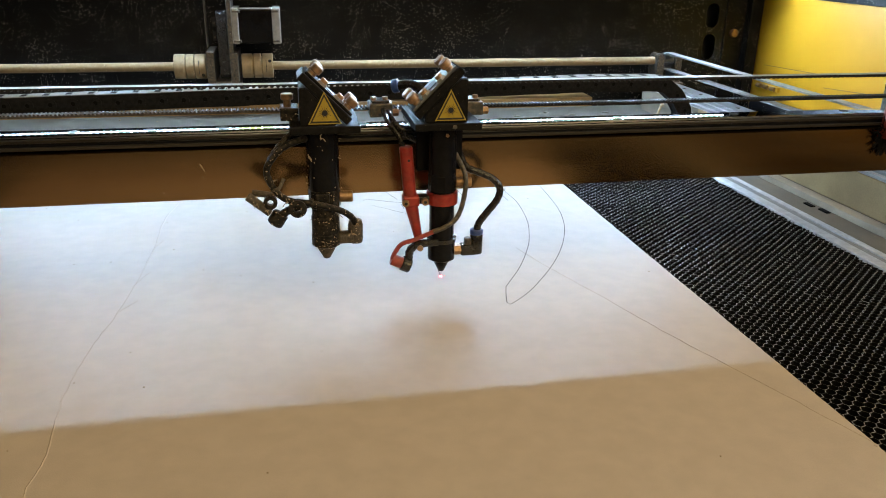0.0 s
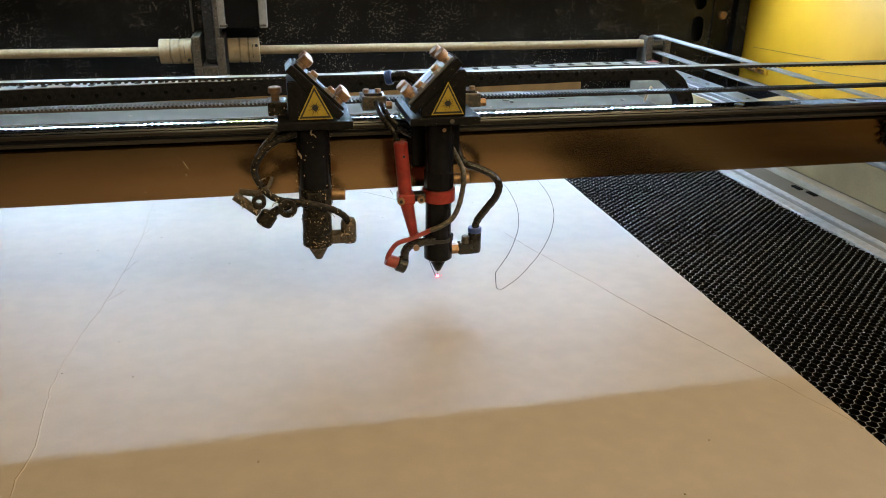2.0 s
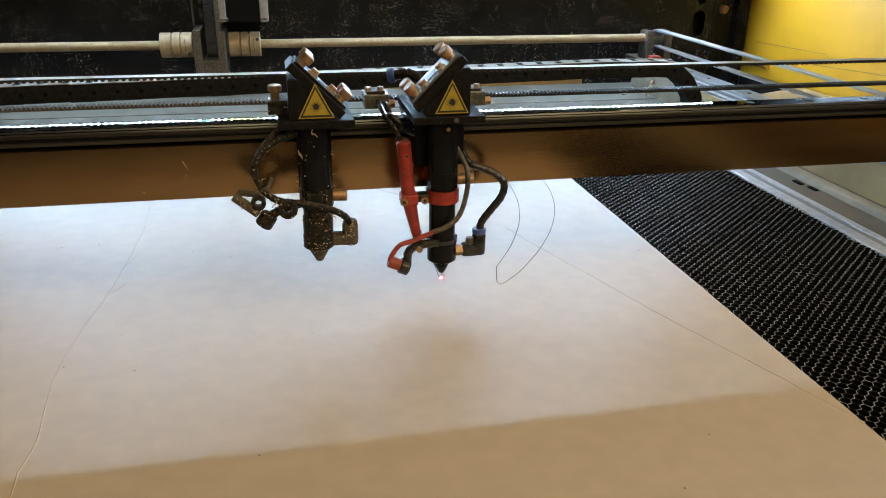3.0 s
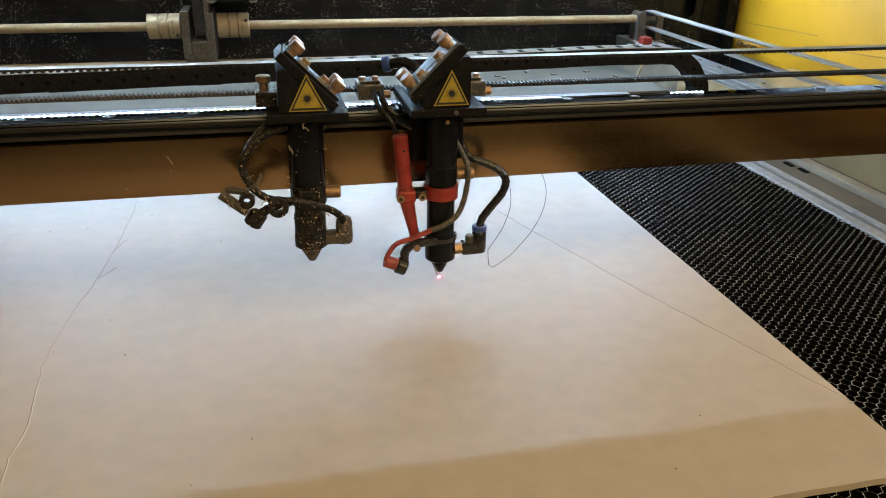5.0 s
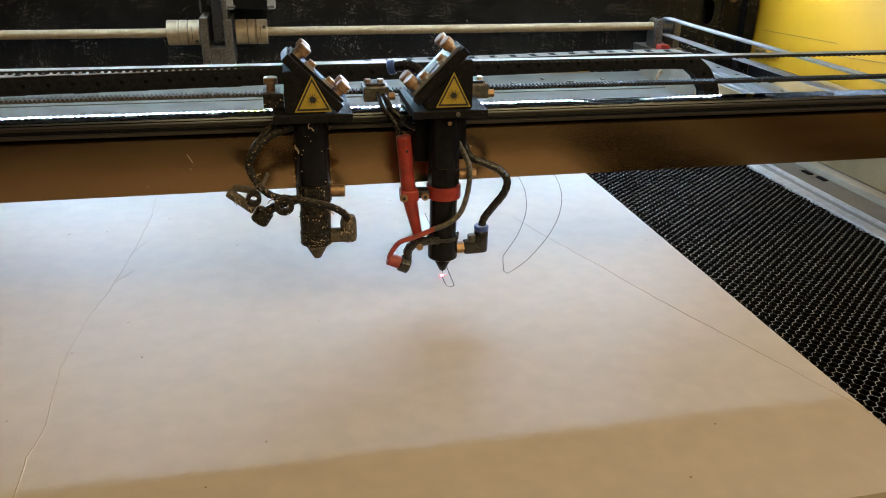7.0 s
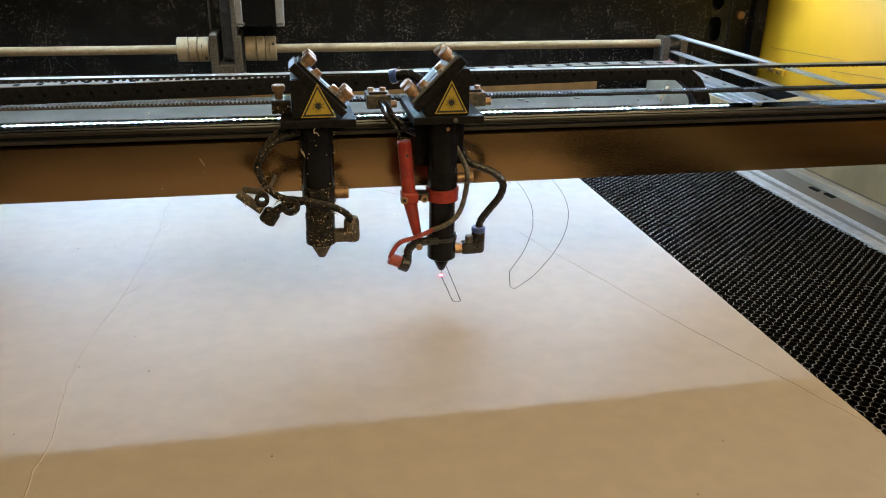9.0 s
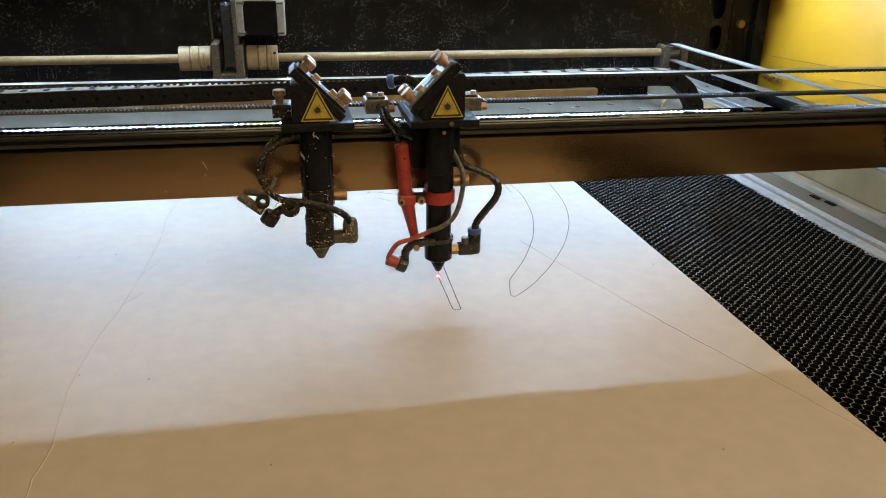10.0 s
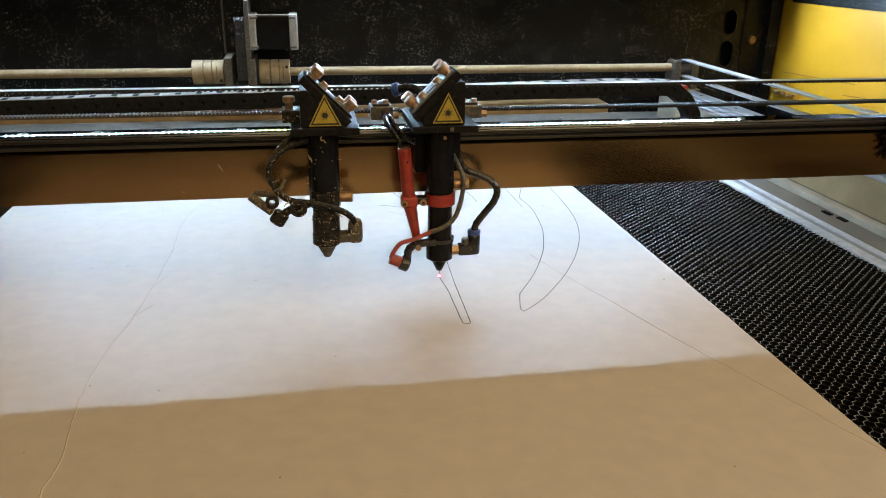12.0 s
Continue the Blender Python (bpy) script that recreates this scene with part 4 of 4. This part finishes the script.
    # air fitting
    part("air_stem", rod((0.0105, -0.003, 0.0305), (0.0165, -0.003, 0.0305), 0.0046, 6), BRASS, root, "brass air fitting")
    part("air_elbow", box(0.0160, 0.0300, -0.008, 0.002, 0.0255, 0.0355, 0.0022), RUBBER, root, "black air elbow")
    part("air_elbow", lathe([(0.0052, 0.0265), (0.0056, 0.029), (0.0056, 0.043), (0.0050, 0.044)], 22, None, pose(0.0305, -0.003, 0)), RUBBER, root, "", True)
    part("air_valve", rod((0.0225, -0.004, 0.035), (0.0225, -0.004, 0.0415), 0.0034, 14, None, 0.0006), GUN, root)
    part("blue_collar", lathe([(0.0056, 0.0442), (0.0058, 0.045), (0.0058, 0.0478), (0.0050, 0.0485)], 22, None, pose(0.0305, -0.003, 0)), BLUE, root, "blue push-fit collar", True)
    part("air_hose", tube([(0.0305, -0.003, 0.046), (0.0325, -0.003, 0.054), (0.0395, -0.003, 0.0635), (0.0480, -0.003, 0.0746), (0.0501, -0.002, 0.0847), (0.0440, 0.000, 0.0925), (0.0345, 0.003, 0.0970), (0.022, 0.008, 0.102), (0.018, 0.020, 0.112), (0.010, 0.030, 0.125)], 0.0031, 14), RUBBER, root, "glossy black air hose", True)
    # sensor lead and sensor
    part("sensor_lead", tube([(0.010, 0.012, 0.118), (0.0145, 0.000, 0.1090), (0.0185, -0.008, 0.097), (0.0165, -0.011, 0.079), (0.0105, -0.014, 0.0642), (0.0005, -0.016, 0.0568), (-0.010, -0.015, 0.0525)], 0.0021, 10), GUN, root, "grey sensor lead", True)
    part("sensor_lead", tube([(-0.009, -0.015, 0.0530), (-0.0150, -0.014, 0.0500), (-0.0257, -0.013, 0.0455), (-0.0362, -0.012, 0.0420), (-0.0420, -0.011, 0.0345), (-0.0445, -0.010, 0.0280)], 0.0020, 8), REDPLASTIC, root, "worn red sleeve", True)
    part("sensor_arm", tube([(-0.005, -0.009, 0.0405), (-0.014, -0.010, 0.0408), (-0.024, -0.010, 0.0392), (-0.0290, -0.009, 0.0340), (-0.0300, -0.008, 0.0265)], 0.0036, 10, 6), RUBBER, root, "", True)
    part("sensor_ring", ring(0.0108, 0.0128, 0.0035, 36, None, pose(0, 0, 0.0390)), RUBBER, root, "", True)
    part("arm_bolt", rod((-0.0210, -0.010, 0.0378), (-0.0210, -0.0150, 0.0378), 0.0026, 12), BRASS, root)
    ax = Vector((0.92, -0.05, -0.40)).normalized()
    p = Vector((-0.0450, -0.009, 0.0275))
    part("sensor_plug", rod(p, p + ax * 0.010, 0.0050, 18, None, 0.0005), REDPLASTIC, root, "worn red plug", True)
    part("sensor_body", rod(p + ax * 0.0095, p + ax * 0.0175, 0.0066, 22, None, 0.0008), RUBBER, root, "black round sensor", True)
    # wiring
    part("cable", tube([(-0.045, 0.040, 0.146), (-0.043, 0.020, 0.139), (-0.036, 0.006, 0.130), (-0.031, -0.003, 0.117)], 0.0021, 8), RUBBER, root, "black cable", True)
    part("cable", tube([(-0.040, 0.045, 0.143), (-0.036, 0.028, 0.136), (-0.024, 0.018, 0.126), (-0.012, 0.016, 0.122)], 0.0026, 8), RUBBER, root, "black cable", True)
    part("cable", tube([(-0.030, 0.055, 0.163), (-0.020, 0.045, 0.166), (-0.012, 0.034, 0.163), (-0.008, 0.028, 0.158)], 0.0042, 12), RUBBER, root, "black hose", True)
    part("hose_collar", rod((-0.0345, 0.057, 0.1625), (-0.0285, 0.055, 0.1640), 0.0060, 18, None, 0.001), BLUE, root, "blue hose collar", True)
    # pointer beam and its spot
    part("laser_line", rod((0.0000, -0.006, 0.0195), (0.0016, 0.009, 0.0010), 0.00022, 6), RUBBER, root)
    part("laser_spot", lathe([(0.0012, 0.0002), (0.0011, 0.0008), (0.0006, 0.0013)], 14, None, pose(0.0016, 0.0092, 0)), SPOT, root, "glowing red laser spot")
    part("laser_halo", lathe([(0.0005, 0.00045), (0.0003, 0.0006)], 10, None, pose(0.0052, 0.0095, 0)), HALO, root)
    return root


def head_left():
    root = thing("laser_head", "dust-caked black laser cutting head with cables and clips", "laser head", (0, 0, 0), "laser heads on the beam")
    X = -0.0990
    at = lambda x, y, z: (X + x, y, z)
    T = pose(X, 0, 0)
    part("nozzle", lathe([(0.0018, 0.0285), (0.0028, 0.029), (0.0086, 0.0400), (0.0086, 0.0408)], 32, None, T), CRUST, root, "dusty conical nozzle", True)
    part("nozzle_collar", lathe([(0.0105, 0.0408), (0.0120, 0.0418), (0.0120, 0.0515), (0.0112, 0.0525), (0.0116, 0.0535), (0.0116, 0.0665), (0.0108, 0.0680), (0.0108, 0.0740)], 36, None, T), DUSTY, root, "", True)
    part("lock_ring", lathe([(0.0112, 0.0745), (0.0130, 0.0755), (0.0130, 0.0900), (0.0118, 0.0910)], 12, None, T), DUSTY, root)
    part("clamp_block", box(X - 0.0075, X + 0.0035, -0.0155, -0.010, 0.0760, 0.0890, 0.0008), DUSTY, root)
    part("upper_tube", lathe([(0.0126, 0.0905), (0.0129, 0.0920), (0.0129, 0.1395)], 40, None, T), ANOD, root, "", True)
    part("side_screw", rod(at(0.012, -0.002, 0.0835), at(0.023, -0.003, 0.0835), 0.0047, 16, None, 0.0006), BRASS, root, "dull brass screw", True)
    part("mount_plate", box(X - 0.0255, X + 0.0295, -0.019, 0.060, 0.1395, 0.1455, 0.0008), MATTE, root)
    mirror_block(root, MATTE, -1, X - 0.0170, 0.0285, 0.1457, 0.0295, -0.016, 0.034)
    warning_sign(root, X + 0.0022, 0.1470, 0.0258, -0.016)
    part("carriage", box(X - 0.022, X + 0.022, 0.022, 0.080, 0.1300, 0.1394, 0.001), ANOD, root)
    part("carriage_back", box(X - 0.0115, X + 0.0125, 0.0110, 0.0335, 0.098, 0.1393, 0.0015), ANOD, root)
    c = part("belt_clamp", box(X - 0.032, X - 0.0175, 0.004, 0.026, 0.1457, 0.1560, 0.001), DUSTY, root)
    part("clamp_screw", rod(at(-0.026, 0.012, 0.156), at(-0.026, 0.012, 0.1615), 0.0032, 12), BRASS, c)
    part("clamp_screw", rod(at(-0.026, 0.012, 0.1615), at(-0.026, 0.012, 0.1665), 0.0050, 16, None, 0.0006), BRASS, c, "", True)
    # cable loop and clip
    part("cable", tube([at(-0.004, 0.010, 0.1345), at(-0.0137, -0.004, 0.1335), at(-0.030, -0.010, 0.1288), at(-0.0407, -0.012, 0.1189), at(-0.0450, -0.012, 0.1099), at(-0.0433, -0.013, 0.1021), at(-0.038, -0.014, 0.0925), at(-0.0281, -0.016, 0.0857), at(-0.0132, -0.017, 0.0834), at(0.0018, -0.017, 0.0795), at(0.0138, -0.014, 0.0740), at(0.0213, -0.010, 0.0671), at(0.0245, -0.005, 0.0590)], 0.0027, 12), DUSTY, root, "dusty black cable", True)
    part("cable", tube([at(-0.014, 0.014, 0.1370), at(-0.024, 0.000, 0.1365), at(-0.035, -0.008, 0.1280), at(-0.0425, -0.010, 0.1180)], 0.0022, 8), DUSTY, root, "", True)
    part("cable_tie", tube([at(-0.0415, -0.014, 0.0950), at(-0.0365, -0.018, 0.0965), at(-0.0320, -0.015, 0.1040)], 0.0016, 6), CRUST, root)
    part("air_elbow", box(X + 0.010, X + 0.024, -0.009, 0.003, 0.0435, 0.0520, 0.002), CRUST, root)
    part("air_elbow", lathe([(0.0055, 0.0415), (0.0062, 0.044), (0.0062, 0.057), (0.0052, 0.061)], 18, None, pose(X + 0.0245, -0.003, 0.0015)), CRUST, root, "", True)
    part("sensor_arm", tube([at(-0.009, -0.010, 0.0815), at(-0.0224, -0.013, 0.0798), at(-0.030, -0.013, 0.0765), at(-0.0360, -0.012, 0.0725)], 0.0034, 10), DUSTY, root, "", True)
    part("arm_ring", ring(0.0035, 0.0072, 0.006, 20, None, pose(X - 0.0224, -0.0145, 0.0798, 90)), DUSTY, root, "", True)
    ax = Vector((0.76, 0.0, -0.65)).normalized()
    p = Vector(at(-0.0610, -0.010, 0.0890))
    bm = rod(p, p + ax * 0.022, 0.0036, 14)
    rod(p + Vector((0.003, 0.004, 0.002)), p + Vector((0.019, 0.004, -0.001)), 0.0026, 10, bm)
    part("sensor_stem", bm, CRUST, root, "", True)
    part("sensor_eye", ring(0.0025, 0.0055, 0.006, 18, None, pose(X - 0.0435, -0.010, 0.0845, 90)), DUSTY, root, "", True)
    part("sensor_body", rod(p + ax * 0.022 + Vector((0.0085, 0, -0.0010)), p + ax * 0.022 + Vector((0.0025, 0, -0.0100)), 0.0066, 18, None, 0.0008), DUSTY, root, "dusty round sensor", True)
    rnd = random.Random(11)
    own = bmesh.new()
    for k in range(90):
        z = 0.042 + 0.09 * rnd.random() ** 1.8
        r = 0.0125 if z < 0.09 else 0.0148
        a = rnd.uniform(-math.pi, 0)
        s = rnd.uniform(0.00015, 0.0004)
        box(-s, s, -s, s, -s, s, 0, own, pose(X + r * math.cos(a) * 0.96, r * math.sin(a) * 0.96, z, 20, 30, 40))
    ob = part("dust_flakes", own, CRUMB, root)
    ob["kind"] = "stuff"
    own = bmesh.new()
    spots = [(-0.0395, -0.016, 0.094), (-0.034, -0.017, 0.089), (-0.041, -0.012, 0.100), (-0.030, -0.018, 0.085), (-0.012, -0.013, 0.120), (-0.002, -0.0155, 0.136),
             (-0.020, -0.018, 0.079), (0.021, -0.010, 0.052), (0.026, -0.009, 0.062), (-0.055, -0.013, 0.083), (-0.046, -0.016, 0.078), (0.010, -0.012, 0.070)]
    for x, y, z in spots:
        for k in range(4):
            d = Vector((rnd.uniform(-1, 1), rnd.uniform(-0.6, 0.1), rnd.uniform(-1, 1))) * 0.0035
            p = Vector(at(x, y, z)) + d * 0.2
            tube([p, p + d * 0.5 + Vector((0, 0, 0.001)), p + d], 0.00035, 5, 3, own)
    ob = part("lint_wisps", own, CRUMB, root)
    ob["kind"] = "stuff"
    return root


RIGHT = head_right()
LEFT = head_left()


# ---------- the cut that the laser makes ----------
def cut_pieces():
    """Short pieces of burnt kerf along the two sides of the slot, each with the time at which the laser reaches it."""
    spot = Vector((0.0016, 0.0092))
    out = []
    path = []
    t = 0.0
    while t <= 12.0:
        side = -0.0018 * t / 5.3 if t < 5.3 else travel(t)[0]
        path.append((t, spot.x + side, spot.y + travel(t)[1]))
        t = round(t + 0.2, 3)
    root = thing("kerf", "thin dark burnt slot freshly cut into the masked board", "cut", (0, 0, 0))
    for (ta, xa, ya), (tb, xb, yb) in zip(path, path[1:]):
        ob = part("kerf_piece", ribbon([(xa, ya), (xb, yb)], 0.0007, 0.00015, 0.0001), CHAR, root)
        out.append((ob, tb))
    return out


def travel(t):
    for (ta, xa, ya), (tb, xb, yb) in zip(TRAVEL, TRAVEL[1:]):
        if ta <= t <= tb:
            k = (t - ta) / (tb - ta)
            return xa + (xb - xa) * k, ya + (yb - ya) * k
    return TRAVEL[-1][1:]


KERF = cut_pieces()


# ---------- motion of the machine ----------
def motions():
    for ob in (GANTRY, CHAIN_THING):
        walk(ob, [(t, pose(0, y, 0)) for t, x, y in TRAVEL])
    for ob in (RIGHT, LEFT):
        walk(ob, [(t, pose(x, y, 0)) for t, x, y in TRAVEL])
    for ob, t in KERF:
        low, high = pose(0, 0, -0.0006), pose(0, 0, 0)
        rows = [(0, low)]
        if t > 0.15:
            rows.append((t - 0.1, low))
        rows.append((t, high))
        if t < 11.95:
            rows.append((12.0, high))
        walk(ob, rows)


motions()
